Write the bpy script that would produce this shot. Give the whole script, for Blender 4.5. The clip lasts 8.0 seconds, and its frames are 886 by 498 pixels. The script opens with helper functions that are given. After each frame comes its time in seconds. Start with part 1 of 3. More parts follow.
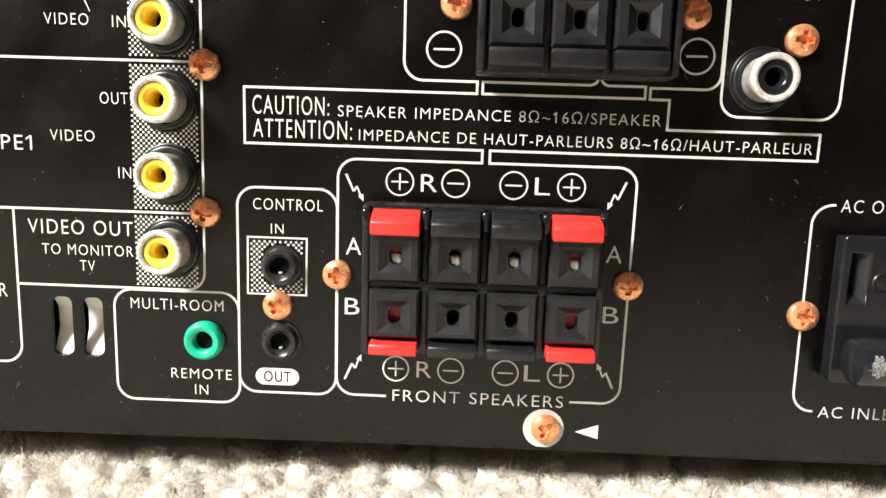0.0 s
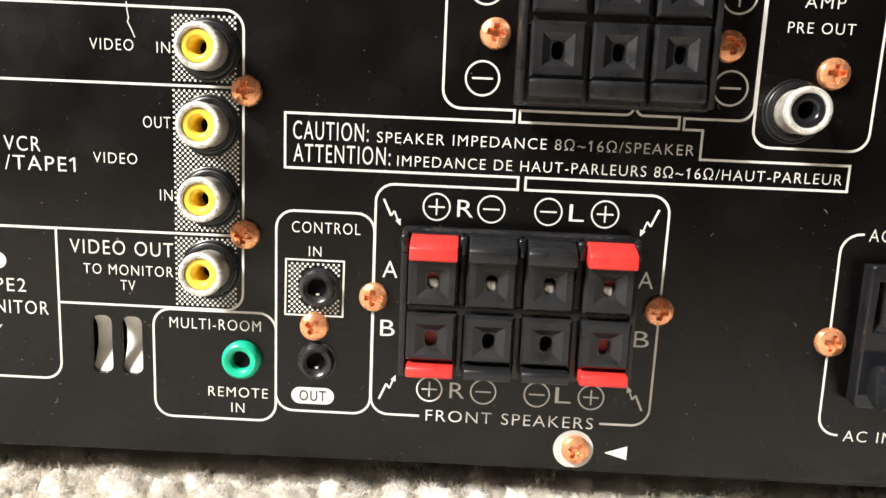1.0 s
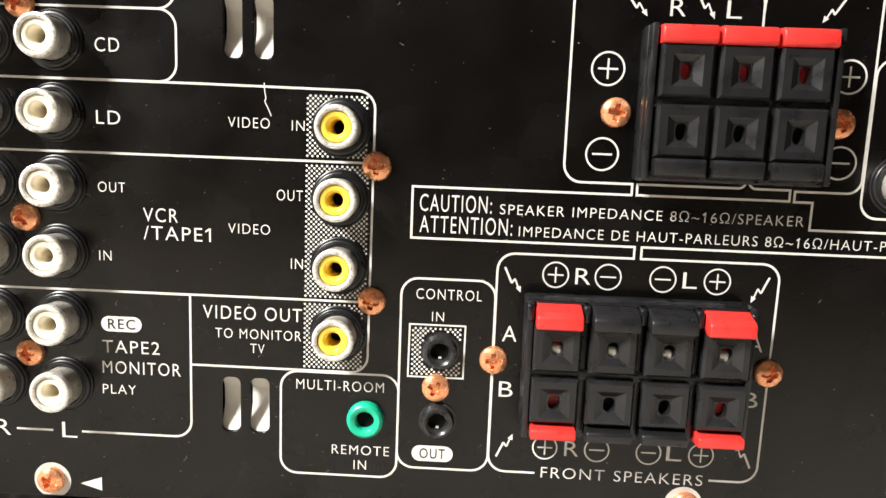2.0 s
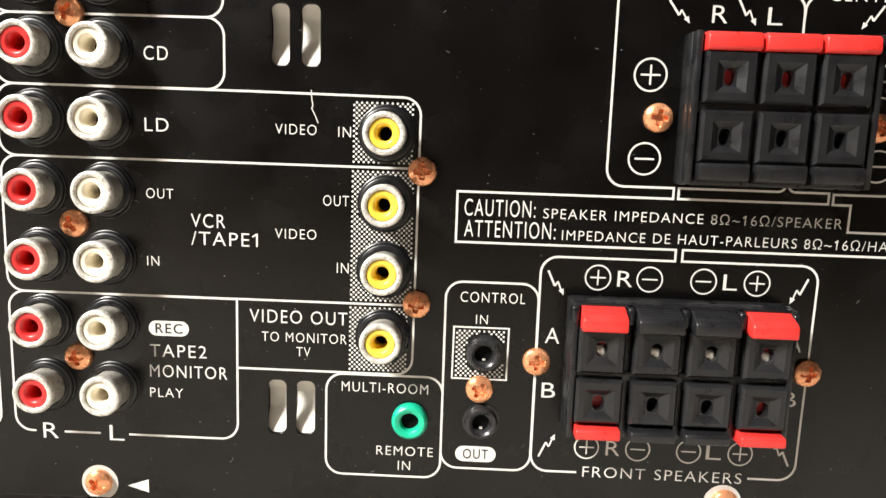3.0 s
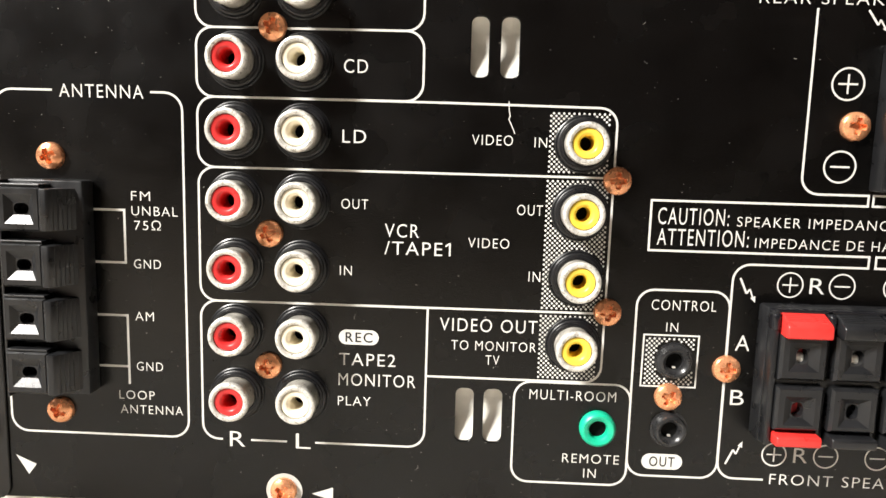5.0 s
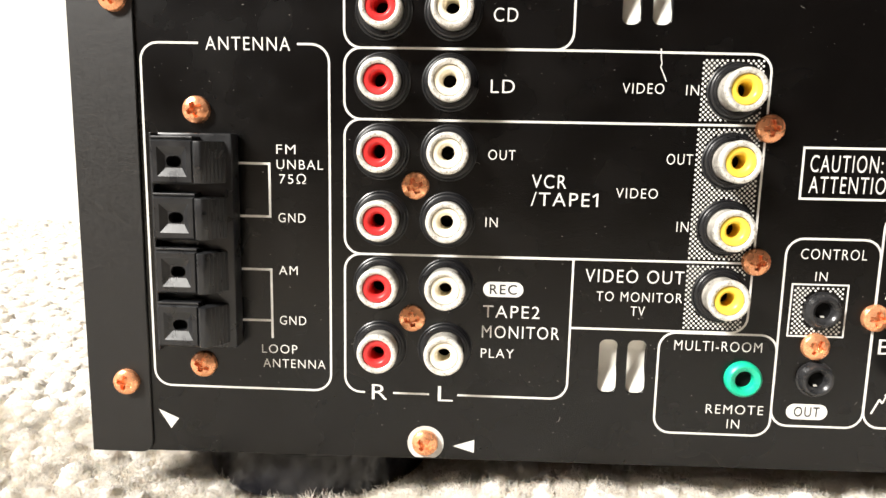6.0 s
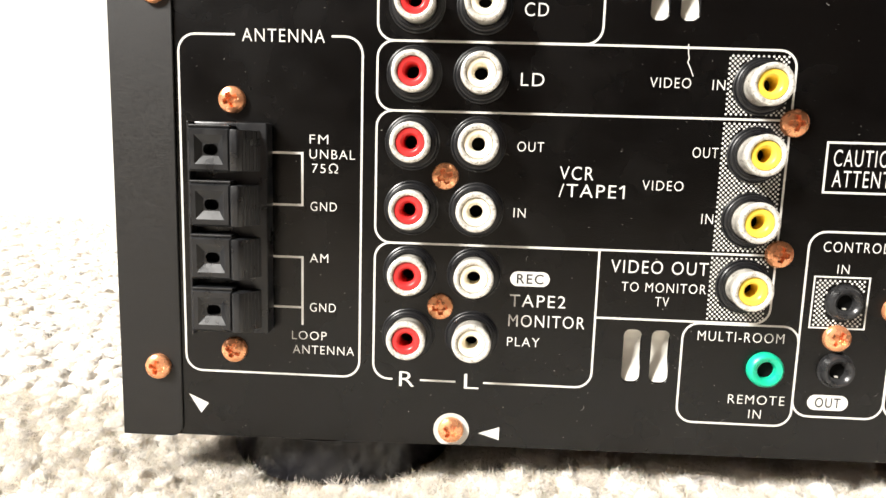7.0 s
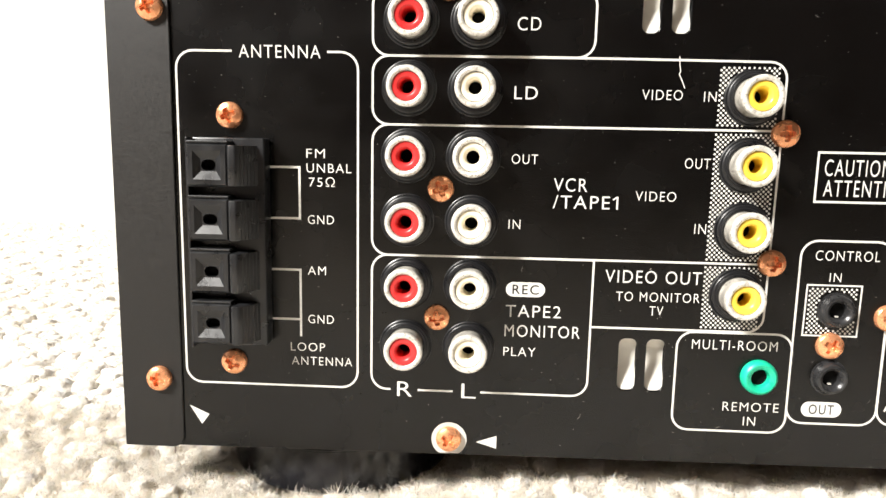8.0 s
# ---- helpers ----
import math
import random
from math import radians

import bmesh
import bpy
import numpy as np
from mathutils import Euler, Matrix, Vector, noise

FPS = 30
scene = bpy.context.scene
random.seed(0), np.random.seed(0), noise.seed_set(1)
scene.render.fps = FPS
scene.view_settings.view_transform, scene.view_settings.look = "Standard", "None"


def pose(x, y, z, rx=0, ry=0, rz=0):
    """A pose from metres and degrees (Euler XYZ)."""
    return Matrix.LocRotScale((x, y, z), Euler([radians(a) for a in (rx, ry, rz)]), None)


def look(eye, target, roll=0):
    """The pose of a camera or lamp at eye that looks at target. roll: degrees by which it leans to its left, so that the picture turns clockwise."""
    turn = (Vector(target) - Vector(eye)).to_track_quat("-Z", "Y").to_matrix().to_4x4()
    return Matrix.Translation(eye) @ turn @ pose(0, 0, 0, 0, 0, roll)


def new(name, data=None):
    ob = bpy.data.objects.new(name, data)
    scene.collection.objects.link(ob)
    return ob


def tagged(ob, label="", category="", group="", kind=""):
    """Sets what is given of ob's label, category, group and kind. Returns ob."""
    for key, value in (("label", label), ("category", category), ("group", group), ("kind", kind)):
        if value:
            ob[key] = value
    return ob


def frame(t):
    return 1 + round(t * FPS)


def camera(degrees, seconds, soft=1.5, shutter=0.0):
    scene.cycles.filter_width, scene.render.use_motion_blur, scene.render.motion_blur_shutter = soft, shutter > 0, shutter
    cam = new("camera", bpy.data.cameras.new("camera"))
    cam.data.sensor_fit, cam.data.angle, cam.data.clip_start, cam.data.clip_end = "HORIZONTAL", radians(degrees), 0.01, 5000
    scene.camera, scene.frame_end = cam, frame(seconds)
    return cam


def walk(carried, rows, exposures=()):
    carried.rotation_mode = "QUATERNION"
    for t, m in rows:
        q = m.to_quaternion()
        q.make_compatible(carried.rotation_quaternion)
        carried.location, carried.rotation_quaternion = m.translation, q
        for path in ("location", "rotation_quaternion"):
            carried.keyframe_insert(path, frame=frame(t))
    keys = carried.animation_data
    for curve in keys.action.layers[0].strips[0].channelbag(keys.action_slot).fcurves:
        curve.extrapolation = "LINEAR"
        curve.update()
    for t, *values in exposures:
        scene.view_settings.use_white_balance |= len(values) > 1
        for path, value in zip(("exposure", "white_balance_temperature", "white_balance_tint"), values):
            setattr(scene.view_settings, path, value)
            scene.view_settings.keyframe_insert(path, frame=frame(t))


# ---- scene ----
# ---------------------------------------------------------------- camera
cam = camera(66.0, 8.0)
# seconds, place, yaw, pitch, roll
PATH = [
    (0.0, 0.00161, -0.12617, 0.07580, 1.472, -9.091, 1.865),
    (0.5, 0.00115, -0.12631, 0.07692, 1.329, -9.489, 1.835),
    (1.0, -0.00541, -0.12808, 0.08050, 1.370, -9.122, 2.450),
    (1.2, -0.01019, -0.12942, 0.08370, 1.666, -8.478, 2.328),
    (2.3, -0.03450, -0.13499, 0.09268, 1.680, -8.096, 2.187),
    (2.5, -0.03729, -0.13591, 0.09312, 1.430, -7.935, 2.232),
    (3.0, -0.03786, -0.13558, 0.09254, 1.459, -8.406, 1.957),
    (3.5, -0.03710, -0.13504, 0.09121, 1.567, -8.356, 1.803),
    (4.0, -0.03994, -0.13626, 0.09199, 1.549, -8.377, 1.747),
    (4.5, -0.05419, -0.13758, 0.09278, 1.690, -8.307, 1.618),
    (5.0, -0.07548, -0.13843, 0.09118, 2.031, -7.504, 1.609),
    (5.2, -0.08326, -0.13894, 0.09252, 2.368, -8.264, 1.498),
    (6.3, -0.10772, -0.14139, 0.08072, 2.726, -8.783, 1.067),
    (6.5, -0.10914, -0.14234, 0.08034, 2.845, -8.678, 1.380),
    (7.0, -0.10889, -0.14396, 0.08072, 2.932, -8.369, 1.660),
    (7.5, -0.10744, -0.14398, 0.08067, 2.928, -8.319, 1.119),
    (8.0, -0.10765, -0.14520, 0.08351, 3.090, -8.390, 1.135),
]
EXPOSURES = [(0.0, 1.05), (1.2, 0.98), (2.5, 0.9), (5.2, 0.88), (6.3, 1.1), (8.0, 1.1)]
walk(cam, [(t, pose(x, y, z, 0, 0, yaw) @ pose(0, 0, 0, 90 + pitch) @ pose(0, 0, 0, 0, 0, roll)) for t, x, y, z, yaw, pitch, roll in PATH], EXPOSURES)

# ---------------------------------------------------------------- light
# hazy sun, its angle widened to soften shadow edges
SUN_TO = Vector((-1.33, -1.0, 1.33)).normalized()
sun_data = bpy.data.lights.new("sun", "SUN")
sun_data.energy, sun_data.angle, sun_data.color = 5.0, radians(12.0), (1.0, 0.965, 0.905)
sun = new("sun", sun_data)
sun.matrix_world = look(SUN_TO * 5, (0, 0, 0))
world = bpy.data.worlds.new("sky")
scene.world = world
world.use_nodes = True
wn = world.node_tree
sky = wn.nodes.new("ShaderNodeTexSky")
sky.sky_type, sky.sun_disc = "NISHITA", False
sky.sun_elevation = math.asin(SUN_TO.z)
sky.sun_rotation = math.atan2(SUN_TO.x, SUN_TO.y)
wn.links.new(sky.outputs[0], wn.nodes["Background"].inputs[0])
wn.nodes["Background"].inputs[1].default_value = 0.098


# ---------------------------------------------------------------- materials
def material(name, color, rough, metal=0.0, vary=0.12, scale=300.0, bump=0.0, bump_scale=3000.0, rough_vary=0.1, coat=0.0, stain=None, stain_at=0.62, specks=0.0):
    """A surface with two scales of variation; scale is in features a metre."""
    m = bpy.data.materials.new(name)
    m.use_nodes = True
    nt = m.node_tree
    n, l = nt.nodes, nt.links
    p = n["Principled BSDF"]
    p.inputs["Metallic"].default_value = metal
    p.inputs["Coat Weight"].default_value = coat
    p.inputs["Coat Roughness"].default_value = 0.15
    tc, info = n.new("ShaderNodeTexCoord"), n.new("ShaderNodeObjectInfo")
    shift = n.new("ShaderNodeVectorMath")
    shift.operation = "ADD"
    l.new(tc.outputs["Object"], shift.inputs[0])
    l.new(info.outputs["Random"], shift.inputs[1])
    big, small = n.new("ShaderNodeTexNoise"), n.new("ShaderNodeTexNoise")
    for tex, sc in ((big, scale), (small, bump_scale)):
        l.new(shift.outputs[0], tex.inputs["Vector"])
        tex.inputs["Scale"].default_value, tex.inputs["Detail"].default_value = sc, 4.0
    ramp = n.new("ShaderNodeValToRGB")
    e = ramp.color_ramp.elements
    e[0].position, e[1].position = 0.3, 0.7
    e[0].color = (*[c * (1 - vary) for c in color], 1)
    e[1].color = (*[min(1, c * (1 + vary)) for c in color], 1)
    l.new(big.outputs["Fac"], ramp.inputs["Fac"])
    out = ramp.outputs["Color"]
    if stain:
        st, sr, mix = n.new("ShaderNodeTexNoise"), n.new("ShaderNodeValToRGB"), n.new("ShaderNodeMixRGB")
        l.new(shift.outputs[0], st.inputs["Vector"])
        st.inputs["Scale"].default_value, st.inputs["Detail"].default_value, st.inputs["Roughness"].default_value = scale * 2.3, 6.0, 0.7
        sr.color_ramp.elements[0].position, sr.color_ramp.elements[1].position = stain_at - 0.04, stain_at + 0.05
        l.new(st.outputs["Fac"], sr.inputs["Fac"])
        l.new(sr.outputs["Color"], mix.inputs["Fac"])
        l.new(out, mix.inputs["Color1"])
        mix.inputs["Color2"].default_value = (*stain, 1)
        out = mix.outputs["Color"]
    if specks:
        vo, cut, keep, rnd, mul, mix = (n.new("ShaderNodeTexVoronoi"), n.new("ShaderNodeMath"), n.new("ShaderNodeMath"), n.new("ShaderNodeSeparateColor"), n.new("ShaderNodeMath"), n.new("ShaderNodeMixRGB"))
        l.new(shift.outputs[0], vo.inputs["Vector"])
        vo.inputs["Scale"].default_value = 330.0
        cut.operation, cut.inputs[1].default_value = "LESS_THAN", 0.032
        keep.operation, keep.inputs[1].default_value = "LESS_THAN", specks
        mul.operation = "MULTIPLY"
        l.new(vo.outputs["Distance"], cut.inputs[0])
        l.new(vo.outputs["Color"], rnd.inputs[0])
        l.new(rnd.outputs[0], keep.inputs[0])
        l.new(cut.outputs[0], mul.inputs[0])
        l.new(keep.outputs[0], mul.inputs[1])
        l.new(mul.outputs[0], mix.inputs["Fac"])
        l.new(out, mix.inputs["Color1"])
        mix.inputs["Color2"].default_value = (0.4, 0.38, 0.34, 1)
        out = mix.outputs["Color"]
    l.new(out, p.inputs["Base Color"])
    rr = n.new("ShaderNodeMapRange")
    l.new(big.outputs["Fac"], rr.inputs["Value"])
    rr.inputs["From Min"].default_value, rr.inputs["From Max"].default_value = 0.3, 0.7
    rr.inputs["To Min"].default_value, rr.inputs["To Max"].default_value = max(0.02, rough - rough_vary), min(1, rough + rough_vary)
    l.new(rr.outputs[0], p.inputs["Roughness"])
    if bump:
        b = n.new("ShaderNodeBump")
        b.inputs["Strength"].default_value, b.inputs["Distance"].default_value = bump, 0.0002
        l.new(small.outputs["Fac"], b.inputs["Height"])
        l.new(b.outputs[0], p.inputs["Normal"])
    return m


M_PANEL = material("black_satin_paint", (0.0017, 0.0015, 0.0014), 0.26, vary=0.3, scale=70, bump=0.2, bump_scale=3600, rough_vary=0.06, specks=0.14)
M_PANEL.node_tree.nodes["Principled BSDF"].inputs["Specular IOR Level"].default_value = 0.42
M_COVER = material("black_textured_paint", (0.0065, 0.0058, 0.0052), 0.48, vary=0.6, scale=2600, bump=0.3, bump_scale=6500, specks=0.08)
M_PRINT = material("white_screen_print", (0.68, 0.67, 0.635), 0.45, vary=0.05, scale=800)
M_INK = material("black_print", (0.014, 0.013, 0.013), 0.5, scale=800)
M_BLACK = material("black_moulded_plastic", (0.0115, 0.0118, 0.013), 0.33, vary=0.2, scale=260, bump=0.08, bump_scale=3500, stain=(0.05, 0.05, 0.053), stain_at=0.74)
M_GLOSSBLACK = material("black_glossy_plastic", (0.010, 0.010, 0.012), 0.17, vary=0.2, scale=250, bump=0.05)
M_RED = material("red_plastic", (0.72, 0.035, 0.03), 0.35, vary=0.08, scale=300, bump=0.1)
M_REDIN = material("red_insulator", (0.62, 0.03, 0.03), 0.35, vary=0.1, scale=400)
M_YELLOW = material("yellow_insulator", (0.88, 0.63, 0.07), 0.35, vary=0.06, scale=400)
M_CREAM = material("cream_insulator", (0.87, 0.80, 0.64), 0.4, vary=0.06, scale=400)
M_GREEN = material("green_plastic", (0.01, 0.45, 0.26), 0.32, vary=0.08, scale=400)
M_BARREL = material("aged_plated_metal", (0.50, 0.475, 0.425), 0.4, metal=0.35, vary=0.25, scale=420, bump=0.35, bump_scale=2200, stain=(0.15, 0.13, 0.105), stain_at=0.6)
M_RIM = material("worn_bright_plated_rim", (0.70, 0.68, 0.63), 0.36, metal=0.3, vary=0.2, scale=700, bump=0.5, bump_scale=2600, stain=(0.36, 0.33, 0.28), stain_at=0.57)
M_JACK = material("worn_black_plastic", (0.018, 0.018, 0.019), 0.3, vary=0.4, scale=500, bump=0.15, bump_scale=2500, stain=(0.07, 0.068, 0.066), stain_at=0.66)
M_DARKRING = material("black_jack_ring", (0.007, 0.007, 0.008), 0.34, vary=0.2, scale=300, bump=0.05)
M_COPPER = material("copper_plated_steel", (0.97, 0.42, 0.21), 0.27, metal=0.68, vary=0.12, scale=600, bump=0.12, bump_scale=2500, stain=(0.5, 0.2, 0.12), stain_at=0.73)
M_CONTACT = material("plated_contact", (0.82, 0.79, 0.72), 0.32, metal=0.5, scale=500)
# near-black colour that paints the shade inside holes and slots
M_RECESS_SHADE = material("recess_shade", (0.004, 0.004, 0.004), 0.8)
M_RECESS_SHADE.node_tree.nodes["Principled BSDF"].inputs["Specular IOR Level"].default_value = 0.1
M_STEEL = material("zinc_plated_steel", (0.82, 0.80, 0.73), 0.45, metal=0.0, vary=0.06, scale=300, bump=0.05)
M_DUST = material("grey_dust", (0.30, 0.28, 0.25), 0.9, vary=0.5, scale=90)
M_BARE = material("bare_washer_face", (0.62, 0.61, 0.58), 0.4, metal=0.2, vary=0.06, scale=300)
M_CORD = material("black_vinyl", (0.011, 0.012, 0.014), 0.2, vary=0.3, scale=200, bump=0.1, stain=(0.16, 0.16, 0.16), stain_at=0.72)
M_SCUFF = material("scuffed_vinyl", (0.10, 0.10, 0.10), 0.5, vary=0.6, scale=1500, bump=0.5, bump_scale=2500, stain=(0.5, 0.5, 0.5), stain_at=0.55)
M_WALL = material("white_wall_paint", (0.82, 0.81, 0.79), 0.8, vary=0.02, scale=8, bump=0.2, bump_scale=400)
# unseen walls' tint, picked for the brownish reflection in the black panel
M_UNSEEN_WALL = material("unseen_wall_reflection_tint", (0.37, 0.305, 0.295), 0.8, vary=0.04, scale=8)
M_CEIL = material("white_ceiling_paint", (0.82, 0.82, 0.80), 0.85, vary=0.02, scale=8)
M_FRAME = material("white_window_frame", (0.78, 0.78, 0.77), 0.4, vary=0.03, scale=20)
M_CARPET = material("beige_carpet_backing", (0.66, 0.57, 0.46), 0.95, vary=0.15, scale=350, bump=1.0, bump_scale=700)


def pile_material():
    m = bpy.data.materials.new("beige_wool_pile")
    m.use_nodes = True
    n, l = m.node_tree.nodes, m.node_tree.links
    p = n["Principled BSDF"]
    geo, ramp, tc, tex, mix = n.new("ShaderNodeNewGeometry"), n.new("ShaderNodeValToRGB"), n.new("ShaderNodeTexCoord"), n.new("ShaderNodeTexNoise"), n.new("ShaderNodeMixRGB")
    e = ramp.color_ramp.elements
    e[0].color, e[1].color = (0.90, 0.80, 0.68, 1), (0.97, 0.93, 0.86, 1)
    l.new(geo.outputs["Random Per Island"], ramp.inputs["Fac"])
    l.new(tc.outputs["Object"], tex.inputs["Vector"])
    tex.inputs["Scale"].default_value = 120
    l.new(tex.outputs["Fac"], mix.inputs["Fac"])
    l.new(ramp.outputs["Color"], mix.inputs["Color1"])
    mix.inputs["Color2"].default_value = (0.94, 0.87, 0.77, 1)
    l.new(mix.outputs["Color"], p.inputs["Base Color"])
    p.inputs["Roughness"].default_value = 0.9
    p.inputs["Sheen Weight"].default_value = 0.4
    p.inputs["Subsurface Weight"].default_value = 0.5
    p.inputs["Subsurface Radius"].default_value = (1.0, 0.9, 0.75)
    p.inputs["Subsurface Scale"].default_value = 0.003
    fine, b = n.new("ShaderNodeTexNoise"), n.new("ShaderNodeBump")
    l.new(tc.outputs["Object"], fine.inputs["Vector"])
    fine.inputs["Scale"].default_value, fine.inputs["Detail"].default_value, fine.inputs["Roughness"].default_value = 1500, 5.0, 0.75
    b.inputs["Strength"].default_value, b.inputs["Distance"].default_value = 0.8, 0.0004
    l.new(fine.outputs["Fac"], b.inputs["Height"])
    l.new(b.outputs[0], p.inputs["Normal"])
    through_light, both = n.new("ShaderNodeBsdfTranslucent"), n.new("ShaderNodeMixShader")
    l.new(mix.outputs["Color"], through_light.inputs["Color"])
    both.inputs[0].default_value = 0.16
    l.new(p.outputs[0], both.inputs[1])
    l.new(through_light.outputs[0], both.inputs[2])
    l.new(both.outputs[0], n["Material Output"].inputs["Surface"])
    return m


M_PILE = pile_material()

# ---------------------------------------------------------------- building helpers (millimetres inside)
MM = 0.001
WHERE = {}


def mesh_of(name, bm, mat, smooth=False):
    bmesh.ops.scale(bm, vec=(MM, MM, MM), verts=bm.verts)
    bmesh.ops.recalc_face_normals(bm, faces=bm.faces)
    me = bpy.data.meshes.new(name)
    bm.to_mesh(me)
    bm.free()
    me.materials.append(mat)
    if smooth:
        me.shade_smooth()
        me.set_sharp_from_angle(angle=radians(38))
    return me


def put(name, me, parent=None, at=(0, 0, 0), label="", turn=None):
    """An object on a mesh, at a place in millimetres of the world, under its parent."""
    ob = new(name, me)
    here = Vector(at) * MM
    WHERE[ob.name] = here
    if parent:
        ob.parent = parent
        ob.location = here - WHERE[parent.name]
    else:
        ob.location = here
    if turn:
        ob.rotation_euler = turn
    if label:
        tagged(ob, label=label)
    return ob


def part(name, bm, mat, parent, label="", at=(0, 0, 0), smooth=False):
    return put(name, mesh_of(name, bm, mat, smooth), parent, at, label)


def box(bm, x0, x1, y0, y1, z0, z1, bevel=0.0, seg=2):
    r = bmesh.ops.create_cube(bm, size=1.0)
    for v in r["verts"]:
        v.co = Vector(((x0 + x1) / 2 + v.co.x * (x1 - x0), (y0 + y1) / 2 + v.co.y * (y1 - y0), (z0 + z1) / 2 + v.co.z * (z1 - z0)))
    if bevel:
        es = {e for v in r["verts"] for e in v.link_edges}
        bmesh.ops.bevel(bm, geom=list(es), offset=bevel, segments=seg, profile=0.5, affect="EDGES")
    return bm


def slab(x0, x1, y0, y1, z0, z1, bevel=0.0, seg=2):
    return box(bmesh.new(), x0, x1, y0, y1, z0, z1, bevel, seg)


def lathe(profile, n=40, bm=None, axis="y"):
    """Turns (radius, height along the axis) round the axis; a radius of 0 closes the end."""
    bm = bm or bmesh.new()
    rings = []
    for r, h in profile:
        ring = []
        for k in range(1 if r == 0 else n):
            a = 2 * math.pi * k / n
            c, s = r * math.cos(a), r * math.sin(a)
            ring.append(bm.verts.new((c, h, s) if axis == "y" else (h, c, s) if axis == "x" else (c, s, h)))
        rings.append(ring)
    for a, b in zip(rings, rings[1:]):
        for k in range(n):
            q = (k + 1) % n
            vs = [a[k % len(a)], a[q % len(a)], b[q % len(b)], b[k % len(b)]]
            vs = list(dict.fromkeys(vs))
            if len(vs) > 2:
                bm.faces.new(vs)
    return bm


def prism(profile, x0, x1, along="x", bevel=0.0):
    """Extrudes a closed profile: (y, z) along x, or (x, y) along z."""
    bm = bmesh.new()
    ends = []
    for h in (x0, x1):
        ends.append([bm.verts.new((h, a, b) if along == "x" else (a, b, h)) for a, b in profile])
    bm.faces.new(ends[0])
    bm.faces.new(ends[1][::-1])
    k = len(profile)
    for i in range(k):
        bm.faces.new([ends[0][i], ends[0][(i + 1) % k], ends[1][(i + 1) % k], ends[1][i]])
    if bevel:
        bmesh.ops.recalc_face_normals(bm, faces=bm.faces)
        bmesh.ops.bevel(bm, geom=list(bm.edges), offset=bevel, segments=2, profile=0.5, affect="EDGES")
    return bm


# ---------------------------------------------------------------- the room
def wall_piece(name, x0, x1, y0, y1, z0, z1, mat, label, category):
    ob = put(name, mesh_of(name, slab(x0, x1, y0, y1, z0, z1), mat))
    return tagged(ob, label, category, kind="structure")


FLOOR = -3.0
wall_piece("floor", -3400, 2200, -1400, 700, -120, FLOOR, M_CARPET, "beige carpet backing under deep woolly pile", "carpet")
wall_piece("wall_north", -3400, 2200, 480, 600, FLOOR, 3000, M_WALL, "plain white sunlit wall behind the receiver", "wall")
# unseen side walls, added for the panel to mirror
wall_piece("wall_west", -3500, -3400, -1400, 700, FLOOR, 3000, M_UNSEEN_WALL, "unseen added side wall, tinted warm grey for panel reflections", "wall")
wall_piece("wall_east", 2200, 2300, -1400, 700, FLOOR, 3000, M_UNSEEN_WALL, "unseen added side wall, tinted warm grey for panel reflections", "wall")
wall_piece("ceiling", -3500, 2300, -1400, 700, 3000, 3100, M_CEIL, "plain white ceiling", "ceiling")
# unseen wall added behind the camera; one wide tall opening fades sun rightwards
wall_piece("wall_south", -1260, 2200, -1320, -1200, FLOOR, 3000, M_UNSEEN_WALL, "unseen warm grey wall, added to limit the sunlight", "wall")
wall_piece("wall_south", -3400, -3250, -1320, -1200, FLOOR, 3000, M_UNSEEN_WALL, "unseen warm grey wall, added to limit the sunlight", "wall")
wall_piece("wall_south", -3250, -1260, -1320, -1200, 2900, 3000, M_UNSEEN_WALL, "unseen warm grey lintel, added over the sun opening", "wall")
wall_piece("wall_south", -3250, -1260, -1320, -1200, FLOOR, 800, M_UNSEEN_WALL, "unseen warm grey wall, added under the sun opening", "wall")

# ---------------------------------------------------------------- the receiver
receiver = new("av_receiver")
receiver.location = (0.02, 0.19, 0.003)
WHERE[receiver.name] = Vector(receiver.location)
tagged(receiver, "black audio video receiver seen from its connector-covered rear, standing on carpet", "receiver")

SLOTS = [(-77.1, -72.8, 31.8, 43.8), (-71.2, -66.8, 31.8, 43.8), (-76.2, -72.2, 107.2, 119.3), (-70.3, -66.2, 107.2, 119.3)]
PX0, PX1, PZ0, PZ1 = -177.0, 236.0, 15.8, 160.0


def round_rect(x0, x1, z0, z1, r, n=6):
    pts = []
    for cx, cz, a0 in ((x1 - r, z0 + r, -90), (x1 - r, z1 - r, 0), (x0 + r, z1 - r, 90), (x0 + r, z0 + r, 180)):
        for k in range(n + 1):
            a = radians(a0 + 90 * k / n)
            pts.append((cx + r * math.cos(a), cz + r * math.sin(a)))
    return pts


def from_curve(cu):
    ob = bpy.data.objects.new("shape", cu)
    scene.collection.objects.link(ob)
    dg = bpy.context.evaluated_depsgraph_get()
    me = bpy.data.meshes.new_from_object(ob.evaluated_get(dg))
    bpy.data.objects.remove(ob)
    bpy.data.curves.remove(cu)
    return me


